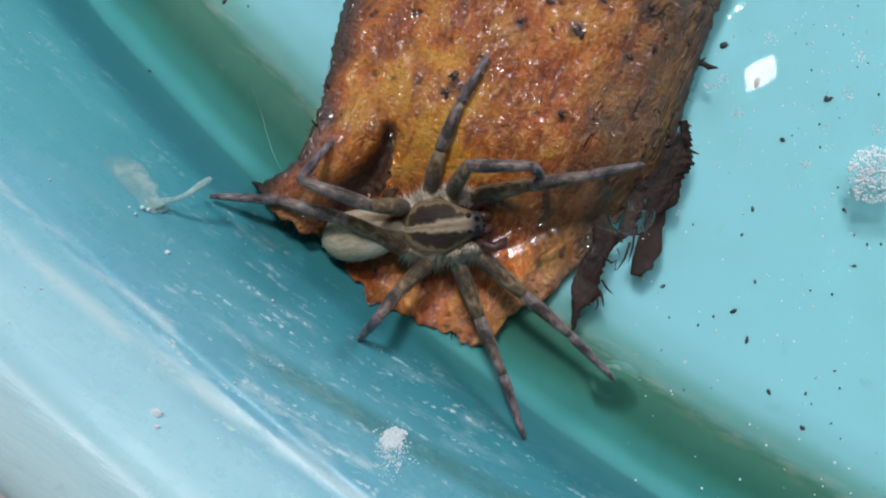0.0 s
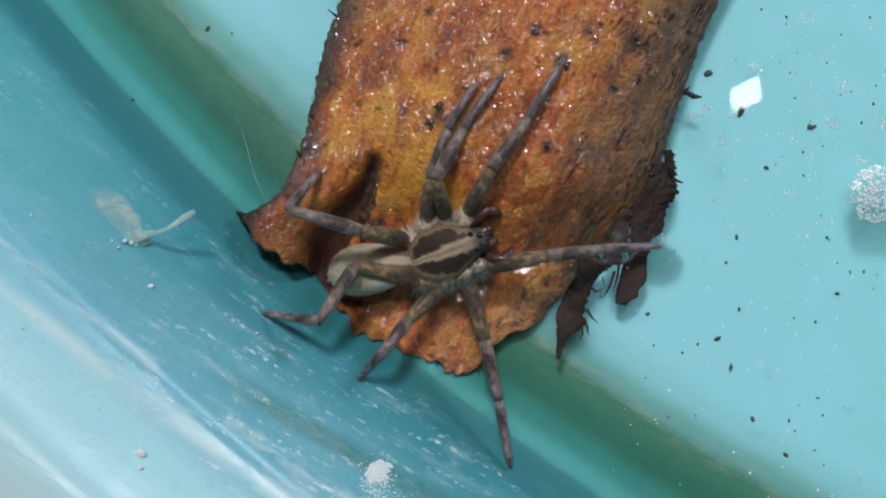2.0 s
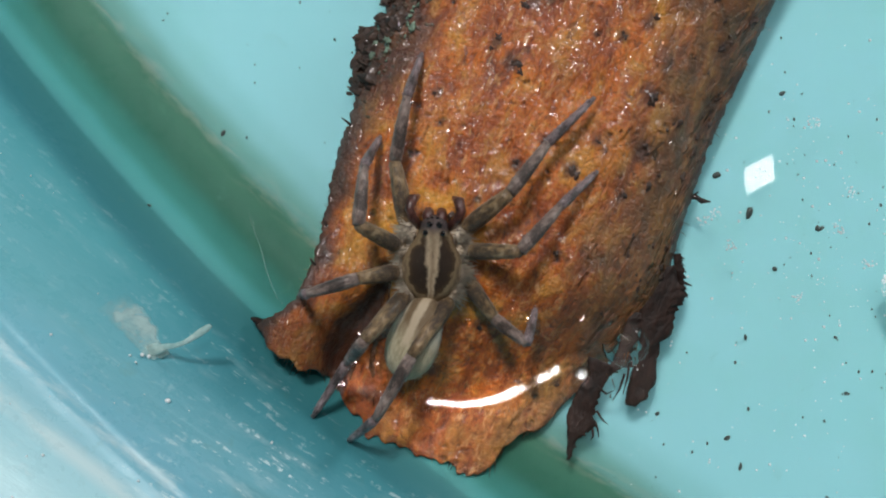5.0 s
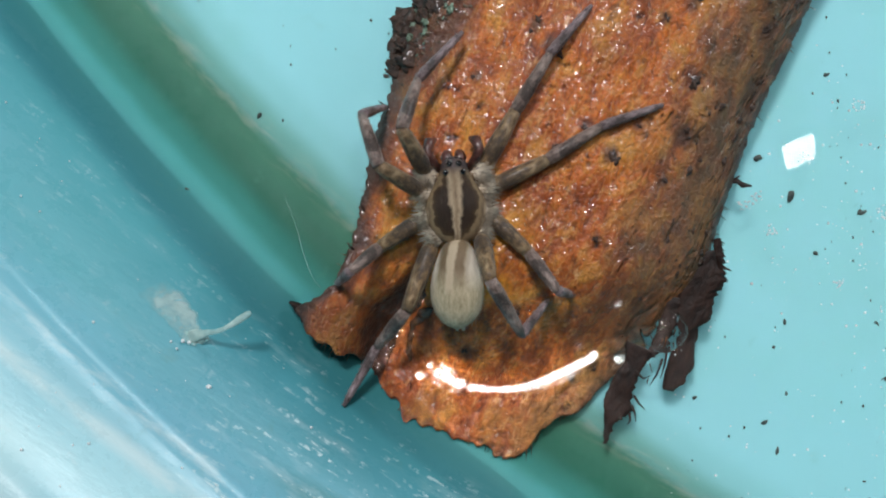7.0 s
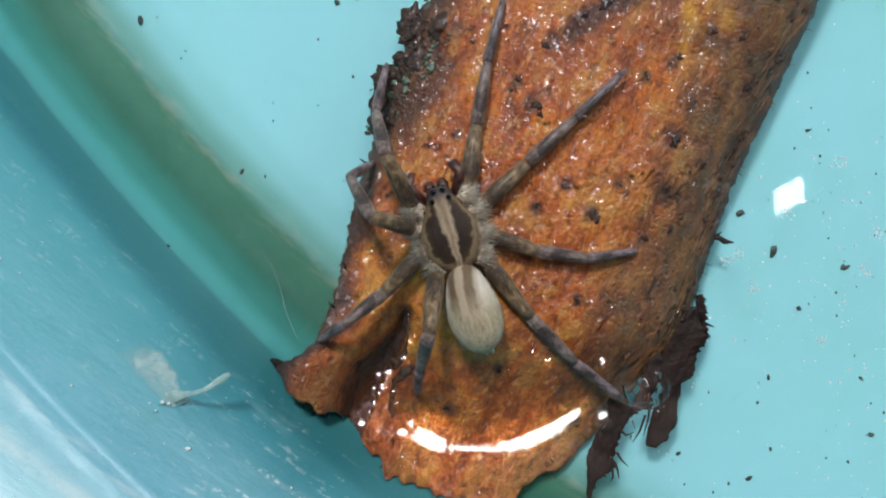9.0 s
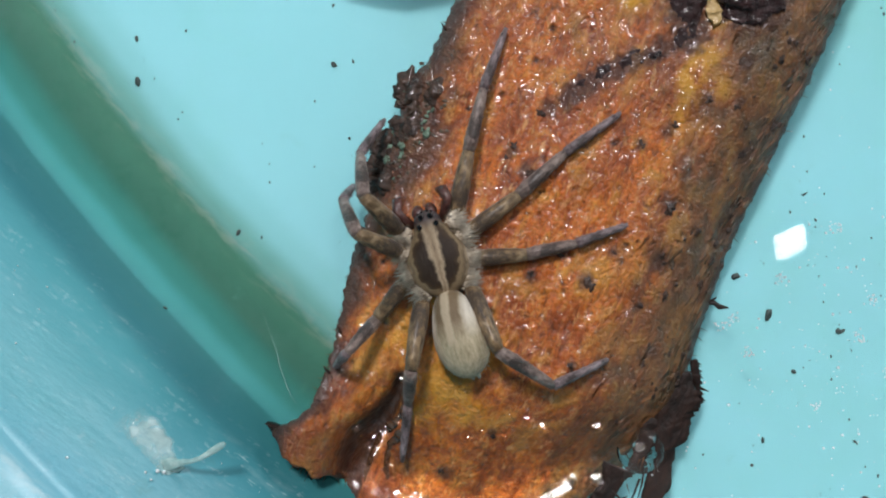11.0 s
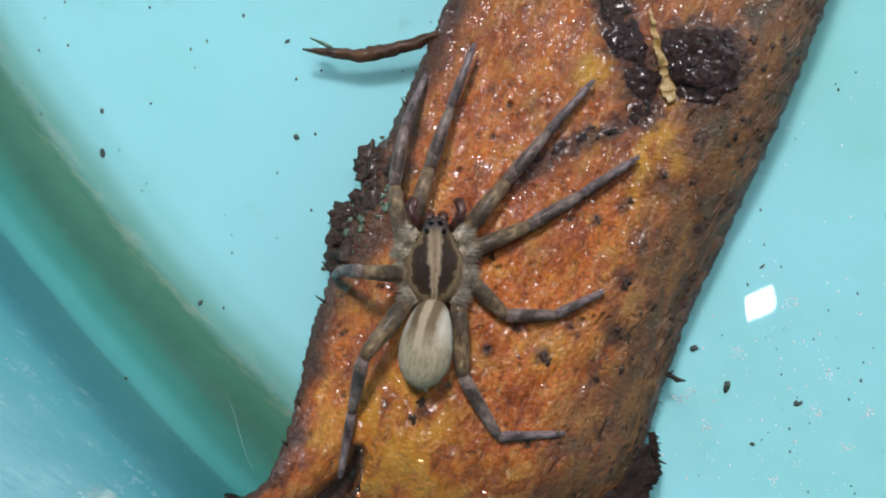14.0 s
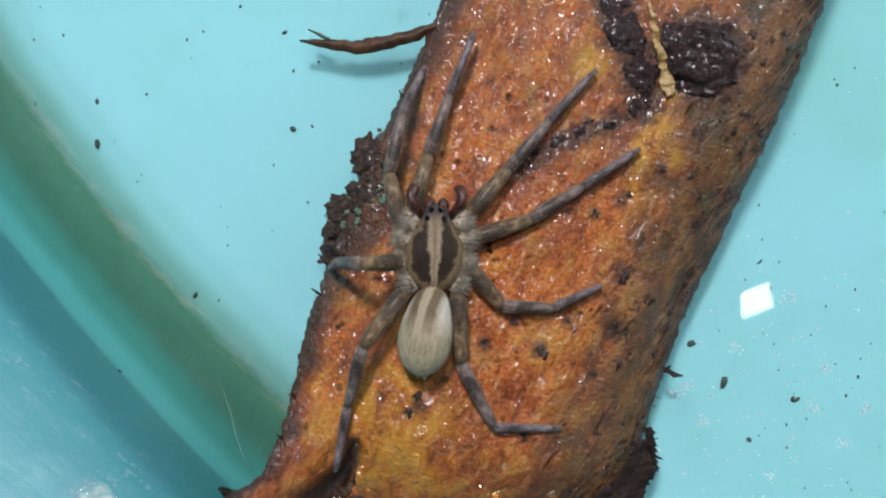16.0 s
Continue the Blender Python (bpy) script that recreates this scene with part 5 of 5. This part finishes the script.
def dimple():
    """The dent that a foot presses into the water's skin."""
    v, f, rings, sides = [(0, 0, -1.5)], [], 8, 28
    for i in range(1, rings + 1):
        q = i / rings
        for k in range(sides):
            a = math.tau * k / sides
            v.append((2.9 * q * math.cos(a), 2.4 * q * math.sin(a), -1.5 * (1 - q * q) + 0.06))
    for k in range(sides):
        f.append((0, 1 + k, 1 + (k + 1) % sides))
    for i in range(rings - 1):
        for k in range(sides):
            a, b = 1 + i * sides + k, 1 + i * sides + (k + 1) % sides
            f.append((a, a + sides, b + sides, b))
    ob = mesh_object("water_dimple", v, f, M_FILM)
    # flat tilted caps added to show the lamp's white dots beside the foot
    for x, y, r in ((-1.7, 0.9, 0.62), (-0.8, 1.6, 0.6), (0.3, 1.6, 0.5)):
        cap = Shape().ball((0, 0, 0), r, r, r * 0.06, 8, 14).made("ripple", M_FILM, ob)
        cap.matrix_basis = pose(x * MM, y * MM, 0.3 * MM, -20, -9, 0)
        cap.visible_shadow = False
    return tagged(ob, "round dent pressed into the water by the spider's foot", "water dimple")


basin()
bark()
water()
FOAM = litter()
SPIDER, ABDOMEN, LEGS = spider()
DIMPLE = dimple()


# joints of each leg over the place: seconds, then knee, ankle and foot in millimetres
BODY = (
    (0.0, 2.9, -15.5, 5.0),
    (1.2, 2.7, -15.6, 5.0),
    (1.5, 3.5, -14.7, 12.0),
    (1.8, 4.7, -14.6, 17.0),
    (2.0, 5.2, -14.8, 19.0),
    (2.2, 5.3, -13.4, 28.0),
    (2.5, 5.4, -10.7, 37.0),
    (2.7, 5.0, -9.0, 45.0),
    (3.0, 3.3, -6.7, 64.0),
    (3.2, 2.7, -4.9, 76.0),
    (3.5, 2.0, -4.1, 82.0),
    (4.0, 2.3, -3.9, 84.0),
    (4.5, 2.2, -3.9, 86.0),
    (6.8, 0.8, 0.3, 91.0),
    (7.0, 0.3, 1.6, 93.0),
    (7.5, 2.2, 4.3, 107.0),
    (8.0, 1.9, 5.1, 106.0),
    (9.0, 1.8, 5.2, 107.0),
    (9.5, 1.3, 6.6, 107.0),
    (10.0, 0.7, 9.1, 107.0),
    (12.5, 1.4, 11.9, 104.0),
    (13.0, 3.3, 15.9, 93.0),
    (13.5, 5.7, 17.8, 89.0),
    (14.0, 5.7, 17.7, 89.0),
    (14.5, 6.0, 18.3, 89.0))
SWAY = ((0.0, 2.0), (1.5, 2.0), (1.8, -8.0), (2.0, -11.0), (2.5, -6.0), (3.0, -17.0), (3.5, -13.0), (4.5, -18.0), (6.8, -10.0), (7.0, -3.0), (7.5, -12.0), (8.0, 0.0), (10.0, 0.0), (12.5, 4.0), (13.0, -1.0), (14.0, -8.0))
L1_FIRST = (
    (0.0, 11.4, -11.1, 20.7, -9.6, 26.4, -8.1),
    (1.2, 11.3, -11.5, 20.6, -10.1, 26.3, -8.3),
    (1.5, 12.6, -10.1, 20.0, -8.1, 27.0, -6.8),
    (1.8, 11.3, -7.2, 15.7, -4.9, 20.3, -2.8),
    (2.0, 9.3, -6.3, 13.4, -1.6, 18.6, 7.6),
    (2.2, 9.5, -4.8, 13.5, 0.6, 18.7, 8.8),
    (2.5, 8.5, -2.0, 13.8, 3.5, 19.1, 9.5),
    (2.7, 6.5, -0.9, 12.4, 3.9, 19.0, 9.2),
    (3.0, 2.7, -0.9, 1.8, 4.5, 5.7, 8.2),
    (3.2, -0.3, 4.0, -0.6, 10.2, 1.2, 18.0),
    (3.5, -2.3, 6.5, -1.3, 12.4, 0.7, 20.3),
    (4.5, -1.7, 8.7, -0.6, 14.2, 0.8, 20.7))
L1_THEN = (
    (6.8, -4.6, 7.7, -3.1, 13.8, 1.2, 20.8),
    (7.0, -5.5, 8.6, -4.3, 15.0, 1.2, 20.9),
    (7.5, -4.8, 9.4, -4.2, 16.0, 0.7, 20.3),
    (8.0, -5.6, 12.4, -6.7, 18.4, -5.5, 24.0),
    (9.0, -4.8, 12.5, -6.6, 18.5, -5.5, 24.7),
    (9.5, -6.3, 13.4, -7.4, 20.0, -4.7, 24.9),
    (10.0, -6.8, 14.9, -8.0, 20.1, -4.6, 24.3),
    (12.5, -6.3, 18.4, -7.2, 23.7, -6.8, 28.6),
    (13.0, -2.2, 24.9, -1.3, 29.7, 1.6, 36.7),
    (13.5, 4.4, 27.7, 7.4, 35.8, 11.4, 44.1),
    (14.0, 4.0, 28.7, 7.2, 36.5, 11.1, 45.3))
L2_FIRST = (
    (0.0, 6.1, -9.1, 12.3, -9.3, 14.8, -10.4),
    (1.2, 5.9, -9.3, 12.2, -9.8, 14.7, -10.9),
    (1.5, 3.8, -10.0, 7.7, -5.9, 12.4, -1.6),
    (1.8, 4.0, -5.4, 7.0, -0.8, 11.0, 5.1),
    (2.0, 4.0, -6.0, 6.6, -1.6, 11.3, 5.3),
    (2.2, 2.6, -6.7, 6.4, -1.0, 11.4, 4.8),
    (2.5, 1.9, -4.5, 5.4, 0.9, 9.5, 4.5),
    (2.7, -0.8, -2.1, -1.1, 5.2, -1.3, 12.6),
    (3.0, -3.9, -0.2, -2.8, 5.2, -1.2, 12.5),
    (3.2, -4.7, 0.3, -4.4, 4.7, -2.0, 10.0),
    (3.5, -5.6, 0.8, -5.1, 4.9, -2.5, 10.9),
    (4.5, -5.8, 0.4, -4.9, 6.1, -2.9, 10.3))
L2_THEN = (
    (6.8, -7.8, 4.9, -9.9, 9.9, -12.4, 15.5),
    (7.0, -8.7, 6.4, -9.7, 10.5, -7.9, 12.8),
    (7.5, -7.6, 6.2, -9.0, 9.9, -7.6, 11.8),
    (8.0, -7.2, 6.7, -9.2, 10.4, -7.7, 12.0),
    (9.0, -6.8, 6.8, -8.9, 10.7, -7.2, 13.0),
    (9.5, -8.8, 8.3, -9.4, 11.3, -7.7, 12.7),
    (10.0, -7.7, 11.7, -9.9, 15.0, -9.9, 17.1),
    (12.5, -7.3, 13.9, -9.0, 17.9, -7.8, 19.6),
    (13.0, -4.7, 17.6, -7.2, 19.0, -8.4, 20.4),
    (13.5, -0.0, 25.8, 1.5, 32.5, 4.7, 40.8),
    (14.0, 0.5, 26.8, 2.1, 33.9, 4.4, 39.9))
L3_FIRST = (
    (0.0, 0.6, -7.0, 3.9, -1.2, 8.9, 5.0),
    (1.2, 0.4, -7.3, 3.8, -1.6, 8.7, 4.4),
    (1.5, 0.3, -6.8, 2.8, -1.7, 8.8, 5.0),
    (1.8, -0.1, -4.2, 3.8, 0.8, 8.7, 5.4),
    (2.0, -0.1, -5.1, 3.7, 0.6, 9.3, 5.3),
    (2.2, -3.4, -8.2, -3.9, -3.0, -3.0, 2.8),
    (2.5, -3.2, -7.3, -4.6, -3.0, -3.1, 2.9),
    (2.7, -4.2, -5.9, -4.4, -1.9, -2.9, 3.0),
    (3.0, -5.2, -6.9, -6.3, -2.5, -3.9, -0.0),
    (3.2, -7.6, -6.9, -10.4, -7.1, -13.3, -7.5),
    (3.5, -7.7, -6.5, -10.5, -6.9, -13.2, -7.3),
    (4.5, -7.1, -6.1, -10.0, -6.8, -13.2, -7.4))
L3_THEN = (
    (6.8, -8.1, -4.0, -10.6, -5.7, -12.8, -7.4),
    (7.0, -8.4, -3.7, -11.2, -6.1, -13.4, -7.9),
    (7.5, -6.4, -3.0, -9.5, -5.1, -13.1, -7.6),
    (8.0, -6.6, -3.1, -9.7, -5.4, -13.3, -7.8),
    (9.0, -6.8, -3.4, -10.0, -5.5, -13.2, -7.7),
    (9.5, -6.9, -1.8, -9.4, -4.3, -12.4, -7.2),
    (10.0, -6.5, 1.0, -9.0, -1.2, -10.9, -3.1),
    (12.5, -6.0, 3.7, -8.2, 0.2, -10.8, -3.1),
    (13.0, -4.7, 13.4, -6.5, 13.7, -7.1, 14.7),
    (13.5, -2.3, 16.5, -5.4, 16.0, -6.7, 15.4),
    (14.0, -2.0, 16.5, -4.9, 16.6, -6.6, 15.8))
L4_FIRST = (
    (0.0, -5.3, -12.7, -10.0, -8.4, -10.2, -6.4),
    (1.2, -5.4, -13.2, -10.1, -8.9, -10.3, -6.8),
    (1.5, -4.7, -12.5, -10.2, -8.0, -9.9, -6.5),
    (1.8, -5.1, -12.7, -10.4, -8.2, -10.2, -6.5),
    (2.0, -4.9, -12.3, -10.1, -8.1, -9.8, -6.3),
    (2.2, -4.4, -12.3, -9.9, -8.7, -9.8, -6.4),
    (2.5, -3.5, -12.4, -10.1, -9.7, -8.7, -7.2),
    (2.7, -3.6, -12.5, -10.2, -9.7, -8.6, -6.9),
    (3.0, -5.5, -11.9, -11.2, -10.6, -9.5, -9.6),
    (3.2, -6.3, -12.1, -10.4, -12.4, -12.7, -11.7),
    (3.5, -5.2, -11.6, -9.0, -16.1, -14.5, -18.5),
    (4.5, -5.5, -12.6, -8.0, -15.8, -11.9, -21.7))
L4_THEN = (
    (6.8, -5.6, -10.7, -8.3, -14.8, -12.2, -21.7),
    (7.0, -5.5, -11.4, -8.6, -14.9, -12.8, -22.3),
    (7.5, -1.2, -7.8, -1.9, -12.0, -2.4, -15.3),
    (8.0, -0.7, -7.3, -1.9, -11.4, -2.6, -15.0),
    (9.0, -0.4, -6.6, -1.5, -10.7, -2.1, -14.6),
    (9.5, -1.5, -5.6, -2.3, -9.8, -3.1, -17.6),
    (10.0, -1.9, -3.5, -2.5, -8.4, -3.3, -16.8),
    (12.5, -1.2, 0.5, -2.0, -5.0, -3.1, -11.5),
    (13.0, -2.5, 3.8, -3.7, -1.3, -5.4, -8.7),
    (13.5, -2.2, 7.2, -4.1, 1.1, -5.3, -8.6),
    (14.0, -2.0, 7.6, -3.6, 2.1, -5.4, -8.2))
R1_FIRST = (
    (0.0, 13.3, -24.3, 18.1, -28.3, 23.4, -33.7),
    (1.2, 13.2, -24.4, 18.0, -28.5, 23.7, -33.7),
    (1.5, 14.5, -21.8, 20.6, -24.3, 26.0, -27.0),
    (1.8, 15.4, -17.1, 23.2, -17.8, 29.5, -18.9),
    (2.0, 15.6, -15.5, 23.4, -14.5, 30.8, -14.2),
    (2.2, 15.1, -13.9, 22.2, -12.0, 30.8, -11.0),
    (2.5, 14.4, -11.4, 20.9, -7.6, 31.3, -3.4),
    (2.7, 15.7, -3.8, 21.5, 1.9, 26.9, 6.6),
    (3.0, 12.5, -0.3, 16.7, 8.4, 21.3, 14.1),
    (3.2, 11.1, 2.1, 15.6, 9.5, 21.2, 14.6),
    (3.5, 10.1, 1.7, 14.5, 8.8, 21.1, 14.3),
    (4.5, 10.1, 1.7, 15.2, 8.7, 21.5, 14.3))
R1_THEN = (
    (6.8, 7.8, 11.5, 11.2, 17.0, 14.8, 21.4),
    (7.0, 7.2, 12.1, 10.9, 18.2, 15.7, 23.8),
    (7.5, 5.1, 13.8, 5.4, 19.8, 6.6, 26.1),
    (8.0, 4.6, 15.6, 5.6, 22.9, 7.3, 29.9),
    (9.0, 4.7, 16.9, 6.0, 24.9, 8.3, 32.5),
    (9.5, 4.2, 17.2, 5.5, 25.1, 8.2, 32.4),
    (10.0, 4.3, 20.9, 6.2, 28.5, 8.6, 35.4),
    (12.5, 4.8, 22.2, 6.3, 29.9, 9.4, 37.2),
    (13.0, 10.6, 24.9, 14.6, 31.0, 19.5, 36.0),
    (13.5, 13.4, 25.8, 17.5, 32.2, 22.7, 39.4),
    (14.0, 14.3, 27.2, 18.9, 33.6, 24.8, 39.7))
R2_FIRST = (
    (0.0, 7.6, -27.5, 10.3, -33.5, 12.4, -40.3),
    (1.2, 7.5, -27.7, 10.3, -33.7, 12.2, -40.3),
    (1.5, 8.7, -27.3, 10.6, -33.3, 12.5, -40.2),
    (1.8, 9.4, -26.3, 10.9, -33.0, 12.4, -40.4),
    (2.0, 9.8, -25.9, 11.4, -32.9, 12.5, -40.4),
    (2.2, 9.9, -24.3, 11.8, -31.9, 12.3, -40.3),
    (2.5, 15.4, -15.3, 22.1, -15.7, 28.5, -16.1),
    (2.7, 17.8, -11.5, 25.3, -10.1, 31.4, -9.4),
    (3.0, 12.8, -6.0, 16.6, 0.6, 21.3, 6.5),
    (3.2, 12.0, -4.6, 16.5, 0.8, 21.1, 7.0),
    (3.5, 12.0, -3.3, 16.1, 1.6, 21.1, 7.0),
    (4.5, 12.0, -2.8, 16.2, 2.1, 21.0, 6.7))
R2_THEN = (
    (6.8, 10.3, 1.0, 15.8, 4.4, 21.4, 6.8),
    (7.0, 11.0, 6.4, 16.7, 10.1, 24.0, 12.6),
    (7.5, 10.1, 9.3, 14.9, 12.7, 19.9, 16.6),
    (8.0, 11.2, 11.1, 15.6, 16.8, 21.6, 23.3),
    (9.0, 11.6, 13.1, 16.3, 18.4, 24.9, 25.9),
    (9.5, 11.5, 14.6, 16.1, 19.3, 21.7, 23.8),
    (10.0, 10.6, 15.5, 15.2, 20.1, 21.7, 23.9),
    (12.5, 11.2, 19.7, 15.9, 24.4, 22.4, 30.2),
    (13.0, 12.8, 20.4, 17.2, 26.1, 21.8, 30.3),
    (13.5, 16.9, 21.3, 22.4, 25.6, 29.9, 30.4),
    (14.0, 16.9, 21.0, 22.6, 25.6, 29.8, 30.3))
R3_FIRST = (
    (0.0, -3.1, -23.7, -4.6, -26.1, -6.6, -28.3),
    (1.2, -3.2, -23.9, -4.6, -26.3, -6.5, -28.6),
    (1.5, -2.5, -23.8, -4.2, -26.2, -6.2, -28.4),
    (1.8, -1.3, -22.4, -3.3, -25.9, -5.4, -29.2),
    (2.0, -0.8, -24.0, -2.5, -26.4, -4.9, -29.2),
    (2.2, -0.3, -23.3, -2.3, -26.7, -4.5, -29.5),
    (2.5, 10.0, -20.9, 12.4, -24.3, 16.5, -27.9),
    (2.7, 8.6, -17.9, 10.3, -20.3, 12.8, -22.1),
    (3.0, 9.3, -14.8, 11.7, -15.0, 13.2, -14.6),
    (3.2, 10.1, -14.1, 12.2, -15.0, 13.4, -10.6),
    (3.5, 10.0, -12.3, 11.9, -13.1, 13.5, -10.1),
    (4.5, 10.7, -12.6, 12.2, -12.9, 13.9, -9.1))
R3_THEN = (
    (6.8, 8.4, -6.3, 11.9, -10.9, 14.1, -9.1),
    (7.0, 8.8, -4.4, 11.6, -8.4, 13.7, -9.2),
    (7.5, 12.7, 2.0, 17.5, 1.3, 23.2, 2.5),
    (8.0, 12.5, 2.3, 17.9, 1.7, 23.2, 2.7),
    (9.0, 12.3, 2.0, 18.6, 1.4, 23.3, 2.6),
    (9.5, 12.1, 3.3, 18.1, 2.2, 23.2, 2.7),
    (10.0, 11.5, 9.1, 17.2, 11.0, 22.4, 13.1),
    (12.5, 11.8, 9.4, 17.9, 10.8, 25.0, 14.6),
    (13.0, 12.8, 10.1, 19.2, 11.0, 25.0, 14.6),
    (13.5, 13.4, 10.3, 19.4, 11.0, 25.0, 14.5),
    (14.0, 13.6, 10.5, 19.7, 11.3, 25.2, 14.4))
R4_FIRST = (
    (0.0, -7.5, -14.6, -15.4, -12.1, -24.1, -12.1),
    (1.2, -7.6, -15.0, -15.6, -12.5, -23.9, -13.0),
    (1.5, -7.2, -14.4, -14.9, -13.0, -23.8, -12.2),
    (1.8, -8.2, -15.3, -16.2, -14.3, -24.4, -12.3),
    (2.0, -5.2, -18.9, -9.8, -20.3, -14.7, -21.7),
    (2.2, -4.7, -20.2, -6.4, -23.5, -11.6, -25.6),
    (2.5, -4.2, -19.6, -6.6, -23.2, -10.7, -25.7),
    (2.7, -4.0, -19.7, -6.7, -23.4, -10.7, -25.8),
    (3.0, -3.7, -17.6, -6.4, -23.2, -10.9, -25.9),
    (3.2, -3.2, -16.8, -5.9, -22.1, -10.6, -25.9),
    (3.5, -3.0, -16.7, -5.7, -21.3, -10.7, -25.9),
    (4.5, -3.0, -17.4, -6.1, -22.6, -10.4, -25.9))
R4_THEN = (
    (6.8, 4.9, -9.5, 6.7, -14.2, 10.8, -15.4),
    (7.0, 4.3, -7.6, 7.4, -12.3, 10.9, -9.9),
    (7.5, 8.6, -2.7, 10.4, -10.0, 11.9, -10.9),
    (8.0, 10.6, -4.7, 16.0, -10.8, 22.6, -14.9),
    (9.0, 11.0, -5.3, 16.4, -10.7, 22.5, -15.2),
    (9.5, 10.2, -3.1, 14.9, -5.1, 21.8, -5.5),
    (10.0, 8.4, -1.9, 14.4, -4.5, 20.5, -2.1),
    (12.5, 8.0, 1.2, 13.4, -3.8, 20.6, -2.3),
    (13.0, 8.1, 2.6, 12.9, -3.0, 20.6, -2.1),
    (13.5, 8.6, 4.1, 12.6, -2.1, 20.4, -1.9),
    (14.0, 8.9, 4.4, 12.9, -2.2, 20.6, -2.1))


# ---- what moves ----
DRIFT = ((0.0, 53.8, -9.3), (1.0, 54.8, -8.3), (2.0, 56.2, -8.1), (3.0, 57.5, -7.8), (4.0, 59.0, -7.2), (5.0, 59.0, -6.9), (8.0, 72.0, -2.0), (16.0, 80.0, 0.0))
def between(rows, t):
    """The row at t: still ends, eased from row to row."""
    if t <= rows[0][0]:
        return rows[0][1:]
    for a, b in zip(rows, rows[1:]):
        if t <= b[0]:
            q = (t - a[0]) / (b[0] - a[0])
            q = q * q * (3 - 2 * q) if b[0] - a[0] > 0.45 else q
            return tuple(x + (y - x) * q for x, y in zip(a[1:], b[1:]))
    return rows[-1][1:]


def body_pose(t):
    x, y, h = between(BODY, t)
    bx, by = x - 7 * math.cos(radians(h)), y - 7 * math.sin(radians(h))
    z0, z1 = surface(x, y), surface(bx, by)
    z = max(z0 + 2.0, z1 + 2.4)
    pitch = 0.5 * math.degrees(math.atan2(z0 - z1, 7))
    return pose(x * MM, y * MM, z * MM, 0, 0, h - 90) @ pose(0, 0, 0, max(-8, min(8, pitch)))


def joints(hip, targets, reach, over=0.0):
    """Knee, ankle and foot near their places, at the lengths of the leg's pieces."""
    kx, ky, ax, ay, fx, fy = targets
    fz = surface(fx, fy) + 0.25
    up = math.sqrt(max(1.0, reach[0] ** 2 - (kx - hip.x) ** 2 - (ky - hip.y) ** 2))
    knee_z = hip.z + min(7.0, 0.85 * up)
    p = [hip.copy(), Vector((kx, ky, knee_z)), Vector((ax, ay, 0.5 * (knee_z + fz) + 0.4)), Vector((fx, fy, fz))]
    free = (0.0, 1.0, 1.0, 0.25)
    for step in range(90):
        for i, length in enumerate(reach):
            d = p[i + 1] - p[i]
            short = d.length - length
            d.normalize()
            total = free[i] + free[i + 1]
            p[i] += d * (short * free[i] / total)
            p[i + 1] -= d * (short * free[i + 1] / total)
        if step < 70:                                       # hold the plan; let the heights give way
            for q, x, y in ((p[1], kx, ky), (p[2], ax, ay), (p[3], fx, fy)):
                q.x += 0.35 * (x - q.x)
                q.y += 0.35 * (y - q.y)
        for q, lift in ((p[1], 1.0), (p[2], 0.75), (p[3], 0.2)):
            q.z = min(max(q.z, surface(q.x, q.y) + lift), hip.z + 8.0)
        if over:
            p[1].z, p[2].z = max(p[1].z, hip.z + 4.0 * over), max(p[2].z, hip.z + 2.2 * over)
    return p


def motions():
    times = [round(0.1 * i, 1) for i in range(161)]
    times = [t for t in times if t < 14.05 or t in (15.0, 16.0)]
    poses = {t: body_pose(t) for t in times}
    walk(SPIDER, list(poses.items()))
    walk(ABDOMEN, [(t, pose(0, -4.5 * MM, 0.1 * MM, 0, 0, between(SWAY, t)[0]) @ pose(0, 0, 0, 0, -20, 0)) for t in times])
    steps = {"L1": L1_FIRST + L1_THEN, "L2": L2_FIRST + L2_THEN, "L3": L3_FIRST + L3_THEN, "L4": L4_FIRST + L4_THEN,
             "R1": R1_FIRST + R1_THEN, "R2": R2_FIRST + R2_THEN, "R3": R3_FIRST + R3_THEN, "R4": R4_FIRST + R4_THEN}
    for key, pieces in LEGS.items():
        rows = ([], [], [])
        for t in times:
            m = poses[t]
            back = m.inverted()
            hip = (m @ Vector((HIPS[key][0] * 1.05 * MM, HIPS[key][1] * 1.05 * MM, HIP_Z * MM))) / MM
            p = [back @ (q * MM) for q in joints(hip, between(steps[key], t), REACH[key[1]], 1 - ease(4.7, 6.0, t) if key == "R4" else 0.0)]
            for i in range(3):
                turn = (p[i + 1] - p[i]).to_track_quat("Y", "Z").to_matrix().to_4x4()
                rows[i].append((t, Matrix.Translation(p[i]) @ turn))
        for piece, r in zip(pieces, rows):
            walk(piece, r)
    dent = [(t, between(steps["R1"], t)) for t in times if t <= 2.4]
    rest = pose(24.5 * MM, -10.5 * MM, (WATER - 1.9) * MM)
    walk(DIMPLE, [(t, pose(q[4] * MM, q[5] * MM, WATER * MM)) for t, q in dent] + [(2.8, rest), (16.0, rest)])

    walk(FOAM, [(t, pose(x * MM, y * MM, water_level(x, y) * MM)) for t, x, y in DRIFT])


motions()
